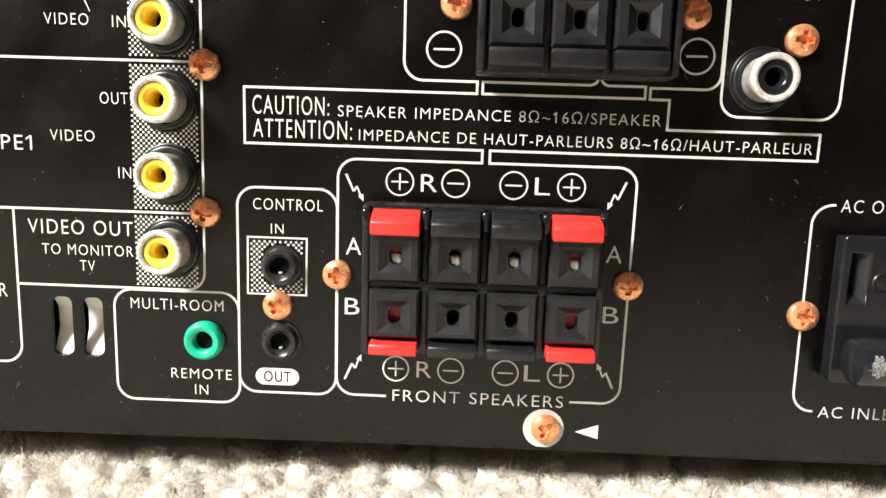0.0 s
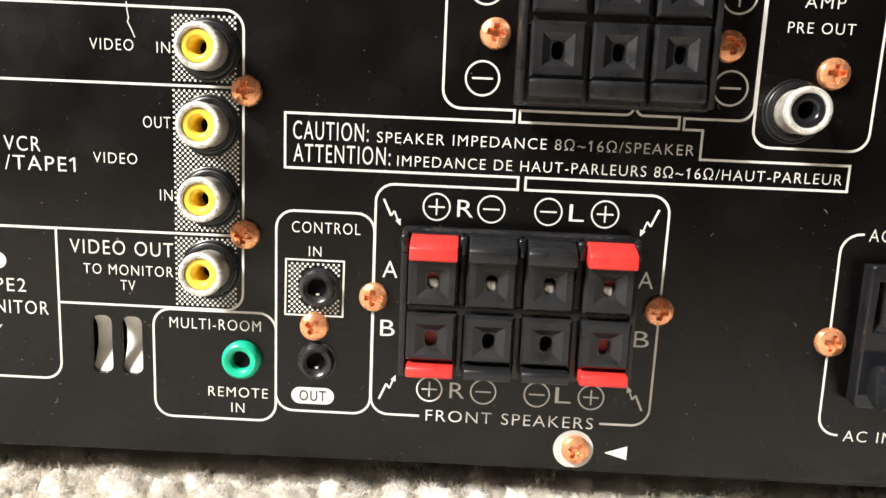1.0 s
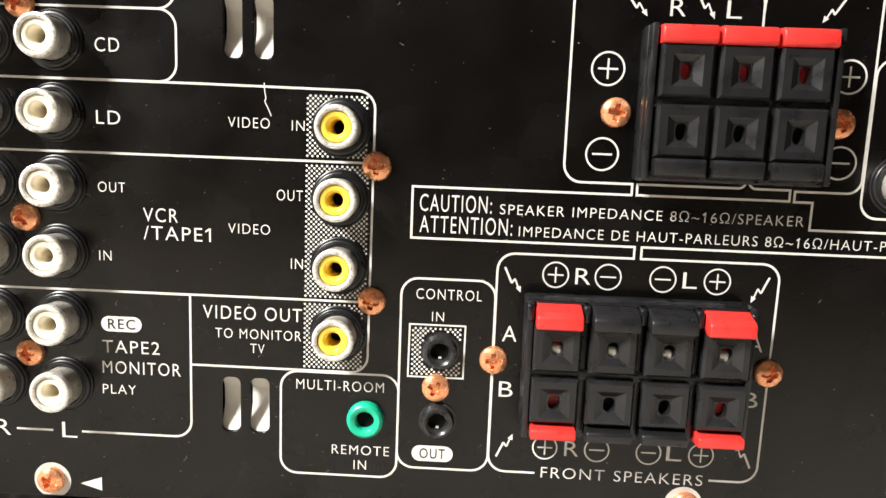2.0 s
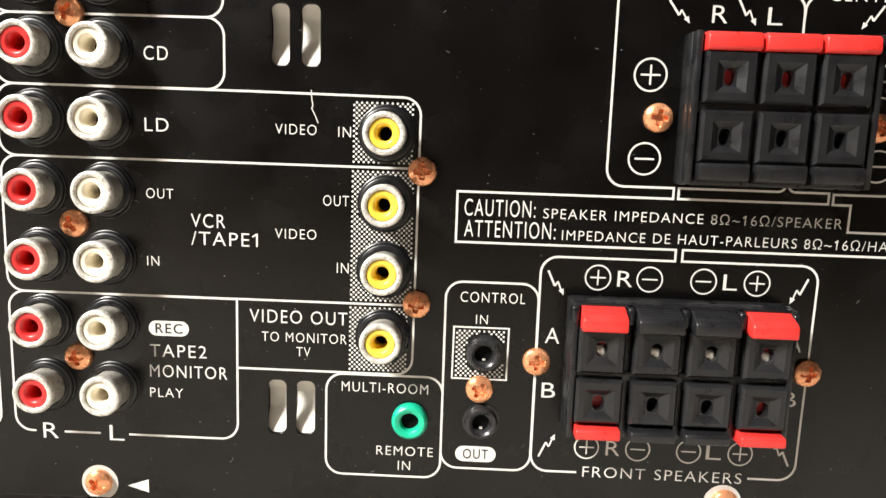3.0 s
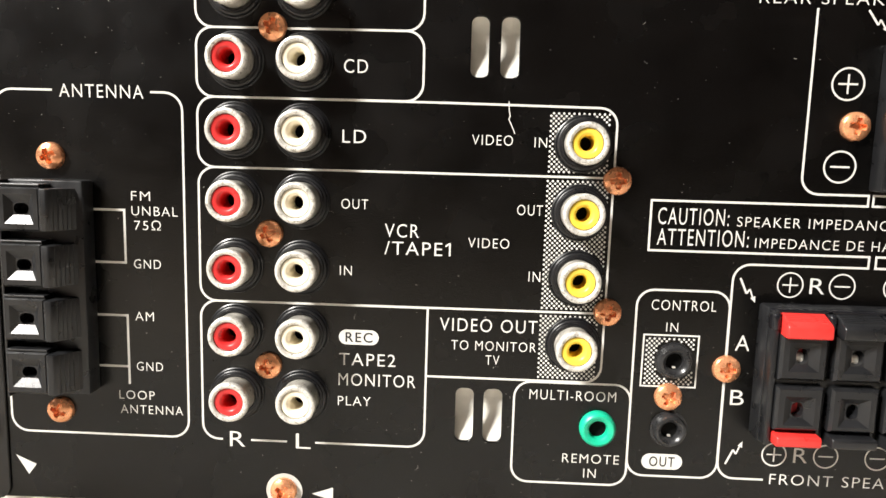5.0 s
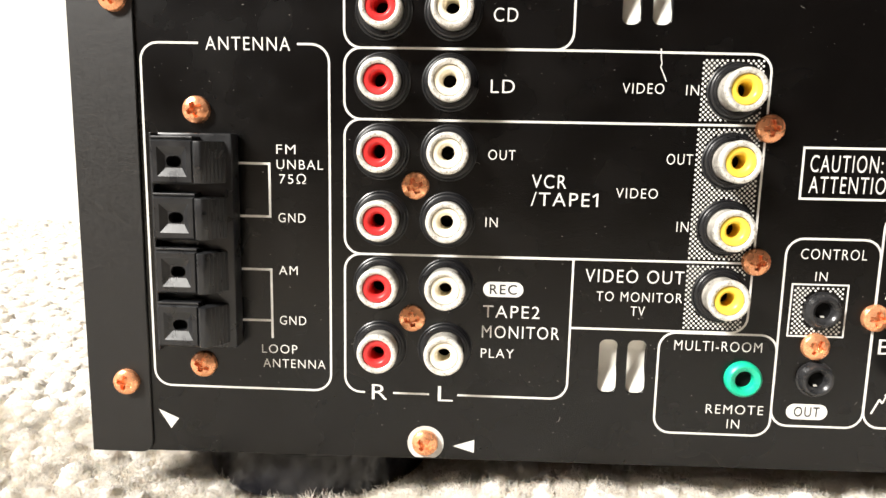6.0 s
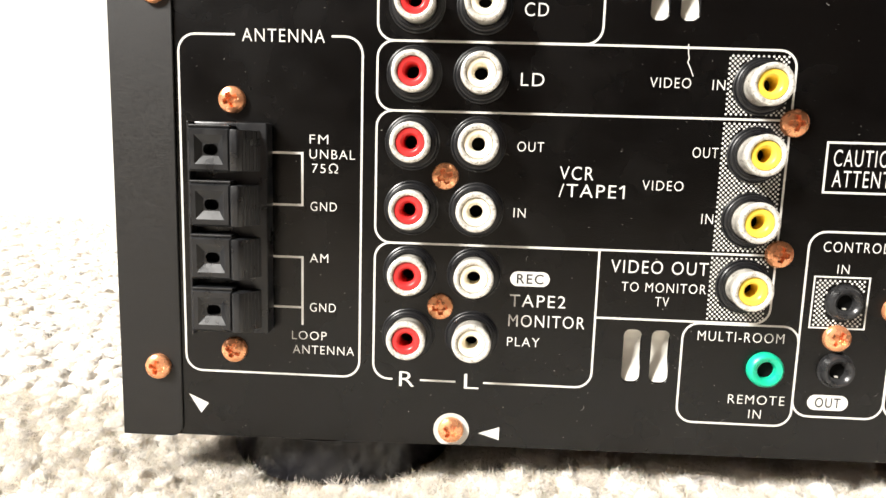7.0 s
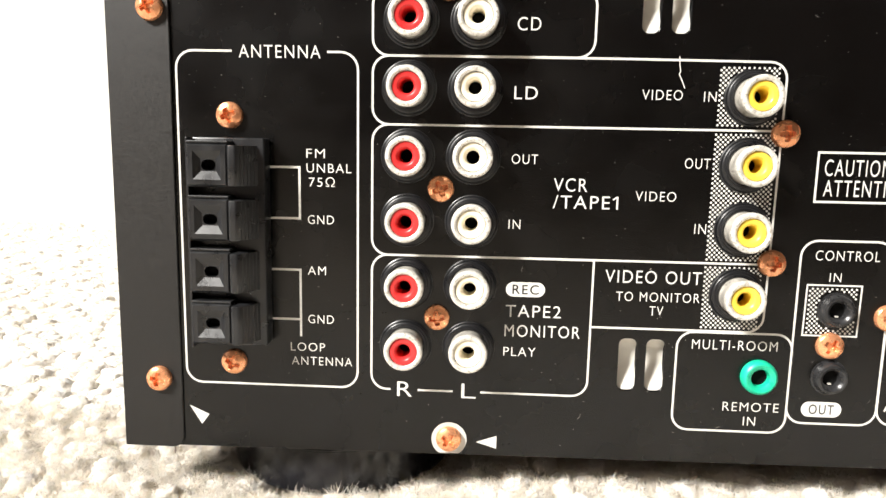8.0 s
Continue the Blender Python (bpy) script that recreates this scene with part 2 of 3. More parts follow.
def pierced_sheet(loops, thick, edge):
    """A sheet cut out by closed loops of (x, z); its front lies at y = 0."""
    cu = bpy.data.curves.new("sheet", "CURVE")
    cu.dimensions, cu.fill_mode = "2D", "BOTH"
    cu.extrude, cu.bevel_depth, cu.bevel_resolution = thick / 2 - edge, edge, 1
    for loop in loops:
        sp = cu.splines.new("POLY")
        sp.points.add(len(loop) - 1)
        for p, (x, z) in zip(sp.points, loop):
            p.co = (x, z, 0, 1)
        sp.use_cyclic_u = True
    me = from_curve(cu)
    for v in me.vertices:
        x, z, d = v.co
        v.co = (x * MM, (thick / 2 - d) * MM, z * MM)
    return me


panel_me = pierced_sheet([[(PX0, PZ0 - 0.8), (PX1, PZ0 + 3.2), (PX1, PZ1), (PX0, PZ1)]] + [round_rect(a, b, c, d, 1.6) for a, b, c, d in SLOTS], 0.7, 0.25)
join = bmesh.new()
join.from_mesh(panel_me)
bmesh.ops.remove_doubles(join, verts=join.verts, dist=1e-6)
join.to_mesh(panel_me)
join.free()
panel_me.materials.append(M_PANEL)
panel = put("rear_panel", panel_me, receiver, label="black satin steel rear panel with white printed lettering and dust")

# the vents' bent tabs behind the slots
for a, b, c, d in SLOTS:
    bm = bmesh.new()
    prof = [(d + 0.4, 0.78), (d - 0.3, 1.1), (d - 1.4, 1.8), (d - 2.5, 2.45), (d - 3.2, 2.75), (c + 5.6, 2.85), (c + 4.6, 2.6), (c + 3.2, 2.0), (c + 1.6, 1.3), (c + 0.4, 0.9), (c - 0.5, 0.78)]
    rows = [[bm.verts.new((x, y, z)) for z, y in prof] for x in (a - 0.1, b + 0.1)]
    back = [[bm.verts.new((x, y + 0.7, z)) for z, y in prof] for x in (a - 0.1, b + 0.1)]
    for k in range(len(prof) - 1):
        bm.faces.new([rows[0][k], rows[0][k + 1], rows[1][k + 1], rows[1][k]])
        bm.faces.new([back[0][k], back[0][k + 1], back[1][k + 1], back[1][k]])
        bm.faces.new([rows[0][k], rows[0][k + 1], back[0][k + 1], back[0][k]])
        bm.faces.new([rows[1][k], rows[1][k + 1], back[1][k + 1], back[1][k]])
    part("vent_tab", bm, M_STEEL, panel, "pale bent metal tab behind the vent slot", smooth=True)

# sheet-metal body
part("chassis_bottom", slab(-185, 235, 1.2, 380, 15.9, 17.0), M_PANEL, receiver)
# added black sheet: paints the dark interior behind the vents
part("inner_plate", slab(-180, 230, 14, 15, 18, 158), M_RECESS_SHADE, receiver)
part("cover_side", slab(-187.5, -186.3, 0.4, 380, 14.7, 161.5, 0.3), M_COVER, receiver, "black textured steel cover side")
part("cover_side", slab(235.5, 236.7, 0.4, 380, 14.7, 161.5, 0.3), M_COVER, receiver, "black textured steel cover side")
part("cover_top", slab(-187.1, 236.7, -0.5, 380, 160.3, 161.5, 0.3), M_COVER, receiver, "black textured steel cover top")
part("front_plate", slab(-186, 236, 380, 383, 14, 161), M_PANEL, receiver)
loop = [p for p in round_rect(-187.5, -174.1, 14.7, 161.0, 2.6) if p[0] > -180 or p[1] > 100]
loop = [(-187.5, 14.7)] + loop
flange_me = pierced_sheet([loop], 0.5, 0.18)
flange_me.materials.append(M_COVER)
flange = put("cover_flange", flange_me, receiver, (0, -0.52, 0), "black textured steel cover flange, corner rounded")

FOOT = (-143.6, 33.0)
foot = part("foot", lathe([(0, 15.9), (28.4, 15.9), (29.6, 15.6), (30.0, 15.0), (30.0, 14.3), (29.5, 14.0), (29.5, 13.7), (29.9, 13.5), (29.9, 13.1), (29.3, 12.7), (28.6, 2.0), (27.0, 0.5), (0, 0.5)], 96, axis="z"), M_GLOSSBLACK, receiver, "round black glossy plastic foot sunk in carpet", (FOOT[0], FOOT[1], 0), smooth=True)
for fx, fy in ((190, 33), (-143, 340), (190, 340)):
    put("foot", foot.data, receiver, (fx, fy, 0))

# ---------------------------------------------------------------- print on the panel
LAYER = [0]


def ink_y():
    LAYER[0] = (LAYER[0] + 1) % 14
    return -0.03 - 0.003 * LAYER[0]


def fillet(pts, r, closed=False):
    """Rounds the corners of a line of (x, z); r is one radius or one for each point."""
    n = len(pts)
    rs = r if isinstance(r, (list, tuple)) else [r] * n
    out = []
    for i, p in enumerate(pts):
        p = Vector(p)
        if rs[i] == 0 or (not closed and i in (0, n - 1)):
            out.append(p)
            continue
        a, b = Vector(pts[i - 1]), Vector(pts[(i + 1) % n])
        u, v = (a - p).normalized(), (b - p).normalized()
        ang = u.angle(v)
        d = rs[i] / math.tan(ang / 2)
        c = p + (u + v).normalized() * (rs[i] / math.sin(ang / 2))
        s, e = p + u * d - c, p + v * d - c
        sweep = s.angle_signed(e)
        for k in range(7):
            a2 = -sweep * k / 6
            out.append(c + Vector((s.x * math.cos(a2) - s.y * math.sin(a2), s.x * math.sin(a2) + s.y * math.cos(a2))))
    return out


def stroke(bm, pts, w, closed=False, y=None):
    y = ink_y() if y is None else y
    pts = [Vector(p) for p in pts]
    n = len(pts)
    pairs = []
    for i in range(n):
        a = pts[i - 1] if closed or i > 0 else pts[i]
        b = pts[(i + 1) % n] if closed or i < n - 1 else pts[i]
        d1, d2 = (pts[i] - a), (b - pts[i])
        d1 = d1.normalized() if d1.length > 1e-6 else d2.normalized()
        d2 = d2.normalized() if d2.length > 1e-6 else d1
        t = (d1 + d2).normalized()
        nn = Vector((-t.y, t.x))
        k = w / 2 / max(0.35, nn.dot(Vector((-d1.y, d1.x))))
        pairs.append([bm.verts.new((q.x, y, q.y)) for q in (pts[i] + nn * k, pts[i] - nn * k)])
    for i in range(n if closed else n - 1):
        a, b = pairs[i], pairs[(i + 1) % n]
        bm.faces.new([a[0], a[1], b[1], b[0]])
    return bm


def disc(bm, x, z, r, n=8, y=None):
    y = ink_y() if y is None else y
    bm.faces.new([bm.verts.new((x + r * math.cos(2 * math.pi * k / n), y, z + r * math.sin(2 * math.pi * k / n))) for k in range(n)])


def printed(name, bm, label="", mat=None):
    """Print lies on the panel and faces out."""
    me = mesh_of(name, bm, mat or M_PRINT)
    me.update()
    return put(name, me, panel, label=label)


W = 0.447


def frame_line(pts, r=3.4, closed=False, w=W):
    printed("printed_line", stroke(bmesh.new(), fillet(pts, r, closed), w, closed))


# antenna frame, open at its heading
frame_line([(-160.8, 102.95), (-172.9, 102.95), (-172.9, 30.2), (-134.0, 30.2), (-134.0, 102.95), (-140.5, 102.95)], 3.6)
# audio and video input frames
XL = -130.9
frame_line([(XL, 128), (XL, 116.0), (-85.3, 116.0), (-85.3, 128)])
frame_line([(XL, 116.0), (-85.2, 116.0), (-85.2, 102.4), (XL, 102.4)], 3.4, True)
frame_line([(-80, 102.3), (XL, 102.4), (XL, 88.3), (-47.0, 88.3)])
frame_line([(-47.0, 88.3), (XL, 88.3), (XL, 60.5), (-47.0, 60.6)])
frame_line([(-80, 102.3), (-46.5, 102.0), (-46.9, 45.9), (-83.2, 45.9)])
frame_line([(-106.6, 30.2), (-83.3, 30.2), (-83.2, 60.5)])
frame_line([(-83.2, 60.5), (XL, 60.5), (XL, 30.2), (-126.6, 30.2)])
frame_line([(-120.5, 30.2), (-112.7, 30.2)])
# remote, control and front speaker frames
frame_line([(-64.6, 45.6), (-40.4, 45.6), (-40.4, 23.6), (-64.6, 23.6)], 3.4, True)
frame_line([(-40.4, 66.0), (-21.6, 66.0), (-21.6, 26.1), (-40.4, 26.1)], 3.4, True)
frame_line([(-11.8, 26.3), (-21.5, 26.3), (-21.5, 71.8), (5.0, 71.8), (5.0, 74.1), (-38.8, 74.1), (-38.8, 84.2), (3.6, 84.2), (3.6, 86.3), (-9.7, 86.3), (-9.7, 121.9)], [0, 3.4, 3.4, 0, 0, 0, 0, 0, 0, 3.4, 0])
frame_line([(23.7, 26.6), (33.2, 26.6), (33.5, 71.8), (6.4, 71.8), (6.4, 74.1), (65.4, 74.1), (65.4, 78.8), (38.1, 78.8), (38.1, 84.1), (34.6, 84.1), (34.6, 86.1), (46.9, 86.1), (46.9, 125)], [0, 3.4, 3.4, 0, 0, 0, 0, 0, 0, 0, 0, 2.6, 0])
frame_line([(25.4, 88.6), (25.1, 86.3), (4.6, 86.3), (4.6, 84.2), (33.7, 84.2), (33.7, 86.3), (25.9, 86.3), (25.6, 88.6)], [0, 1.5, 0, 0, 0, 0, 1.5, 0])
frame_line([(11.2, 123.3), (25.3, 123.3), (25.4, 116.0)], 3.0)
frame_line([(25.4, 119.0), (25.5, 123.4), (28.6, 123.4)], 3.0)
frame_line([(49.4, 111.3), (47.2, 111.3), (47.2, 81.5), (68.1, 81.4), (68.5, 111.3), (65.0, 111.3)], 3.2)
frame_line([(69.8, 66.3), (65.7, 66.3), (66.1, 26.8), (70.0, 26.8)], 3.6)
# antenna brackets
frame_line([(-153.9, 78.9), (-146.65, 78.9), (-146.65, 67.9), (-153.9, 67.9)], 0, w=0.5)
frame_line([(-153.8, 56.6), (-146.65, 56.6), (-146.65, 41.6)], 0, w=0.5)
frame_line([(-153.8, 45.5), (-146.65, 45.5)], 0, w=0.5)


def sign(x, z, r, plus, w):
    bm = bmesh.new()
    stroke(bm, [(x + r * math.cos(2 * math.pi * k / 40), z + r * math.sin(2 * math.pi * k / 40)) for k in range(40)], w, True)
    a = r * 0.62
    stroke(bm, [(x - a, z), (x + a, z)], w)
    if plus:
        stroke(bm, [(x, z - a), (x, z + a)], w)
    printed("polarity_mark", bm, "white printed circled plus" if plus else "white printed circled minus")


for x, p in ((-10.0, 1), (0.3, 0), (11.0, 0), (21.6, 1)):
    sign(x, 67.9, 2.5, p, 0.3)
for x, p in ((-10.0, 1), (0.6, 0), (11.1, 0), (21.7, 1)):
    sign(x, 31.9, 2.45, p, 0.3)
for x in (-2.6, 42.3):
    sign(x, 107.8, 3.05, 1, 0.36)
    sign(x, 91.8, 3.05, 0, 0.36)


def bolt(s, e, flip):
    s, e = Vector(s), Vector(e)
    d = e - s
    n = Vector((d.y, -d.x)) * flip
    bm = bmesh.new()
    stroke(bm, [s, s + d * 0.57 + n * 0.085], 0.42)
    stroke(bm, [s + d * 0.57 + n * 0.085, s + d * 0.50 - n * 0.085], 0.36)
    stroke(bm, [s + d * 0.50 - n * 0.085, s + d * 0.9], 0.32)
    u = (e - (s + d * 0.50 - n * 0.085)).normalized()
    v = Vector((-u.y, u.x))
    y = ink_y()
    bm.faces.new([bm.verts.new((q.x, y, q.y)) for q in (e, e - u * 1.3 + v * 0.55, e - u * 1.3 - v * 0.55)])
    printed("lightning_arrow", bm)


bolt((-20.0, 69.0), (-16.7, 64.0), 1)
bolt((31.6, 69.2), (28.4, 64.0), -1)
bolt((-19.9, 29.4), (-16.7, 34.5), -1)
bolt((31.7, 29.7), (28.5, 34.6), 1)
bolt((-0.1, 121.7), (4.0, 117.5), 1)
bolt((12.8, 122.4), (16.4, 117.4), 1)
bolt((40.0, 121.7), (36.1, 117.3), -1)


def triangle(*pts):
    bm = bmesh.new()
    y = ink_y()
    bm.faces.new([bm.verts.new((x, y, z)) for x, z in pts])
    printed("printed_triangle", bm)


triangle((-172.5, 24.6), (-168.0, 22.6), (-169.8, 20.2))
triangle((-107.3, 18.6), (-102.7, 20.2), (-102.7, 17.2))
triangle((25.1, 20.6), (29.6, 22.2), (29.6, 19.3))
for x0, x1, z0, z1 in ((-37.3, -28.8, 27.6, 31.0), (-101.7, -93.3, 52.1, 55.3)):
    bm = bmesh.new()
    y = -0.03
    bm.faces.new([bm.verts.new((x, y, z)) for x, z in round_rect(x0, x1, z0, z1, (z1 - z0) / 2 - 0.01, 8)])
    printed("printed_pill", bm, "white printed pill-shaped badge")

# dot screens behind the video jacks and the control jack
JV = [94.9, 81.2, 67.8, 53.9]
CTL = (-32.1, 51.3)


def dot_screen(x0, x1, z0, z1, holes):
    bm = bmesh.new()
    row, z = 0, z0
    while z <= z1:
        x = x0 + (row % 2) * 0.5
        while x <= x1:
            if all((x - a) ** 2 + (z - b) ** 2 > r * r for a, b, r in holes):
                disc(bm, x, z, 0.245, 8, -0.03)
            x += 1.0
        z += 0.5
        row += 1
    tagged(printed("dot_screen", bm, "white printed halftone dots on black"), kind="stuff")


VH = [(-53.0, z, 5.7) for z in JV]
dot_screen(-59.6, -47.7, 89.3, 101.2, VH)
dot_screen(-59.7, -47.7, 61.4, 87.8, VH)
dot_screen(-59.8, -47.9, 46.7, 59.8, VH)
dot_screen(-37.8, -27.9, 46.3, 56.0, [(CTL[0], CTL[1], 4.2)])
frame_line([(-38.5, 56.6), (-27.3, 56.6), (-27.4, 45.7), (-38.6, 45.7)], 0, True, 0.34)

# lettering
CAP = [0.0]


def lettering(body, x0, x1, z, h, weight=0.02, mat=None, lift=0.0):
    """One printed word or line between x0 and x1, with capitals h high round the height z."""
    def shape(s):
        cu = bpy.data.curves.new("lettering", "FONT")
        cu.body, cu.size, cu.offset, cu.resolution_u, cu.space_character = s, 1.0, weight, 4, 1.17
        return from_curve(cu)
    if not CAP[0]:
        me = shape("H")
        CAP[0] = max(v.co.y for v in me.vertices) - min(v.co.y for v in me.vertices)
    me = shape(body)
    lo, hi = min(v.co.x for v in me.vertices), max(v.co.x for v in me.vertices)
    kx, kz, y = (x1 - x0) / (hi - lo), h / CAP[0], ink_y() - lift
    for v in me.vertices:
        v.co = ((x0 + (v.co.x - lo) * kx) * MM, y * MM, (z - h / 2 + v.co.y * kz) * MM)
    me.materials.append(mat or M_PRINT)
    put("lettering", me, panel, label=("black" if mat else "white") + " printed lettering " + body)


B, LIGHT = -0.004, -0.008
for body, x0, x1, z, h, wt in (
    ("CAUTION:", -37.3, -23.2, 81.1, 3.3, B), ("SPEAKER IMPEDANCE 8\u03a9~16\u03a9/SPEAKER", -21.6, 36.9, 80.4, 1.95, LIGHT),
    ("ATTENTION:", -37.2, -19.0, 76.9, 3.3, B), ("IMPEDANCE DE HAUT-PARLEURS 8\u03a9~16\u03a9/HAUT-PARLEUR", -17.7, 64.3, 76.2, 1.95, LIGHT),
    ("R", -6.1, -3.1, 67.8, 3.2, B), ("L", 14.9, 17.7, 67.9, 3.2, B), ("A", -19.9, -17.0, 55.5, 3.2, B), ("B", -20.0, -17.2, 43.9, 3.2, B),
    ("A", 28.8, 31.7, 55.7, 3.2, B), ("B", 28.9, 31.9, 44.1, 3.2, B), ("R", -6.0, -3.1, 31.9, 3.2, B), ("L", 14.7, 17.8, 32.0, 3.2, B),
    ("FRONT SPEAKERS", -10.5, 22.5, 26.5, 2.3, LIGHT), ("CONTROL", -37.4, -24.3, 62.9, 2.1, LIGHT), ("IN", -34.1, -31.7, 58.3, 1.9, LIGHT),
    ("MULTI-ROOM", -61.4, -43.4, 42.9, 2.1, LIGHT), ("REMOTE", -53.9, -42.0, 29.2, 2.0, LIGHT), ("IN", -49.3, -46.7, 26.0, 2.0, LIGHT),
    ("AC OUTLETS", 70.7, 89.4, 66.2, 2.3, LIGHT), ("AC INLET", 71.1, 86.9, 26.7, 2.2, LIGHT),
    ("CD", -101.1, -96.3, 109.0, 2.6, B), ("LD", -101.3, -96.5, 95.2, 2.6, B), ("OUT", -101.4, -95.9, 81.6, 2.0, LIGHT), ("IN", -101.6, -99.1, 67.8, 2.0, LIGHT),
    ("VCR", -92.4, -85.4, 76.4, 2.7, B), ("/TAPE1", -92.4, -78.8, 72.8, 2.7, B), ("VIDEO", -75.3, -66.9, 74.4, 2.0, LIGHT), ("VIDEO", -75.2, -67.0, 95.2, 2.0, LIGHT),
    ("IN", -62.7, -60.2, 95.0, 2.0, LIGHT), ("OUT", -65.6, -60.4, 81.4, 2.1, LIGHT), ("IN", -62.7, -60.3, 67.8, 2.1, LIGHT),
    ("VIDEO OUT", -80.6, -60.4, 57.2, 2.7, B), ("TO MONITOR", -78.1, -60.5, 52.9, 2.0, LIGHT), ("TV", -70.9, -68.0, 49.9, 2.0, LIGHT),
    ("TAPE2", -101.6, -89.7, 48.9, 2.6, B), ("MONITOR", -101.7, -85.4, 44.5, 2.6, B), ("PLAY", -101.8, -94.8, 39.8, 2.0, LIGHT),
    ("R", -125.1, -121.8, 30.3, 3.4, B), ("L", -110.8, -107.6, 30.4, 3.4, LIGHT), ("R", 8.1, 11.0, 119.3, 3.2, B), ("L", 18.5, 21.3, 119.2, 3.2, B),
    ("REAR SPEAKERS", -20.9, 9.6, 123.7, 2.2, LIGHT), ("CENTER", 29.7, 43.5, 123.4, 2.2, LIGHT), ("CENTER", 50.3, 64.0, 111.3, 2.0, LIGHT),
    ("AMP", 53.8, 60.9, 107.2, 2.0, LIGHT), ("PRE OUT", 51.3, 63.2, 102.8, 1.9, LIGHT),
    ("ANTENNA", -159.3, -141.9, 102.9, 2.6, B), ("FM", -145.1, -141.1, 81.9, 1.9, LIGHT), ("UNBAL", -145.1, -135.4, 78.8, 1.9, LIGHT), ("75\u03a9", -144.6, -139.0, 75.8, 1.9, LIGHT),
    ("GND", -144.9, -139.2, 67.7, 1.9, LIGHT), ("AM", -145.0, -141.0, 56.5, 1.9, LIGHT), ("GND", -145.0, -139.3, 45.6, 1.9, LIGHT),
    ("LOOP", -149.0, -141.3, 39.2, 1.9, LIGHT), ("ANTENNA", -148.8, -135.2, 36.0, 1.9, LIGHT),
):
    lettering(body, x0, x1, z, h, wt)


def ones(x, z, h):
    """The slanting flag of a printed figure one."""
    bm = bmesh.new()
    stroke(bm, [(x, z + h * 0.46), (x - h * 0.3, z + h * 0.24)], 0.33)
    printed("figure_flag", bm)


ones(-79.1, 72.8, 2.7)
ones(18.2, 80.4, 1.95)
ones(36.55, 76.2, 1.95)
lettering("OUT", -35.7, -30.4, 29.3, 2.1, 0.008, M_INK, 0.03)
lettering("REC", -100.3, -94.6, 53.7, 2.0, 0.008, M_INK, 0.03)

# a fine pale hair and stray chips on the paint
bm = bmesh.new()
stroke(bm, [(-68.1, 102.9), (-68.0, 101.2), (-67.75, 100.0), (-68.0, 99.4), (-67.3, 98.0), (-66.7, 96.6)], 0.2)
printed("pale_hair", bm, "fine pale hair stuck to the panel")
rng = random.Random(5)
bm = bmesh.new()
for k in range(800):
    x, z, r, a = rng.uniform(-172, 70), rng.uniform(17, 122), rng.choice((0.03, 0.03, 0.04, 0.05, 0.075)), rng.uniform(0, 6.28)
    if k < 10:
        z = rng.uniform(16.2, 17.2)
    s = rng.uniform(0.5, 3.0)
    bm.faces.new([bm.verts.new((x + r * s * math.cos(a + q) , -0.025, z + r * math.sin(a + q))) for q in (0, 1.4, 2.9, 4.4)])
hair = random.Random(23)
for k in range(22):
    x, z, a, r = hair.uniform(-170, 66), hair.uniform(20, 120), hair.uniform(0, 6.28), hair.uniform(0.4, 1.1)
    stroke(bm, [(x + r * math.cos(a + 0.45 * q), z + r * math.sin(a + 0.45 * q)) for q in range(hair.randint(3, 5))], 0.06, y=-0.026)
tagged(printed("dust_fleck", bm, "pale dust flecks and tiny paint chips", M_DUST), kind="stuff")

# ---------------------------------------------------------------- screws
def screw_mesh():
    bm = bmesh.new()
    R, H, rings, segs = 2.85, 1.8, 26, 80

    def height(x, z):
        r = math.hypot(x, z)
        h = H - 0.9 * (r / R) ** 2.2
        if r > R * 0.93:
            h -= 0.5 * ((r - R * 0.93) / (R * 0.07)) ** 2
        a, b = abs(x), abs(z)
        arm = min(a, b) - 0.46 - 0.14 * (1.6 - max(a, b))
        reach = max(a, b) - 1.62
        k = max(arm, reach)
        h -= (1.25 if r < 0.75 else 0.95) * min(1, max(0, -k / 0.13))
        return h
    top = [[bm.verts.new((0, -height(0, 0), 0))]]
    for i in range(1, rings + 1):
        r = R * i / rings
        top.append([bm.verts.new((r * math.cos(2 * math.pi * k / segs), -height(r * math.cos(2 * math.pi * k / segs), r * math.sin(2 * math.pi * k / segs)), r * math.sin(2 * math.pi * k / segs))) for k in range(segs)])
    top.append([bm.verts.new((R * math.cos(2 * math.pi * k / segs), 0.0, R * math.sin(2 * math.pi * k / segs))) for k in range(segs)])
    for a, b in zip(top, top[1:]):
        for k in range(segs):
            q = (k + 1) % segs
            bm.faces.new(list(dict.fromkeys([a[k % len(a)], a[q % len(a)], b[q], b[k]])))
    return mesh_of("screw", bm, M_COPPER, True)


SCREW = screw_mesh()
rng = random.Random(11)
for x, z, y in ((-45.9, 87.8, 0), (-46.3, 61.0, 0), (-32.8, 43.6, 0), (-21.4, 50.0, 0), (33.1, 50.0, 0), (-0.6, 99.7, 0), (41.2, 99.1, 0), (60.2, 95.0, 0), (66.0, 45.5, 0),
                (-115.3, 116.2, 0), (-116.2, 75.0, 0), (-116.5, 47.0, 0), (-161.5, 89.6, 0), (-161.8, 35.4, 0), (-179.0, 30.9, -0.5), (-177.8, 111.6, -0.5), (-113.4, 19.2, 0), (19.4, 21.1, 0)):
    put("screw", SCREW, receiver, (x, y, z), "copper-plated pan-head screw with a cross recess", (0, rng.uniform(-0.5, 0.6), 0))
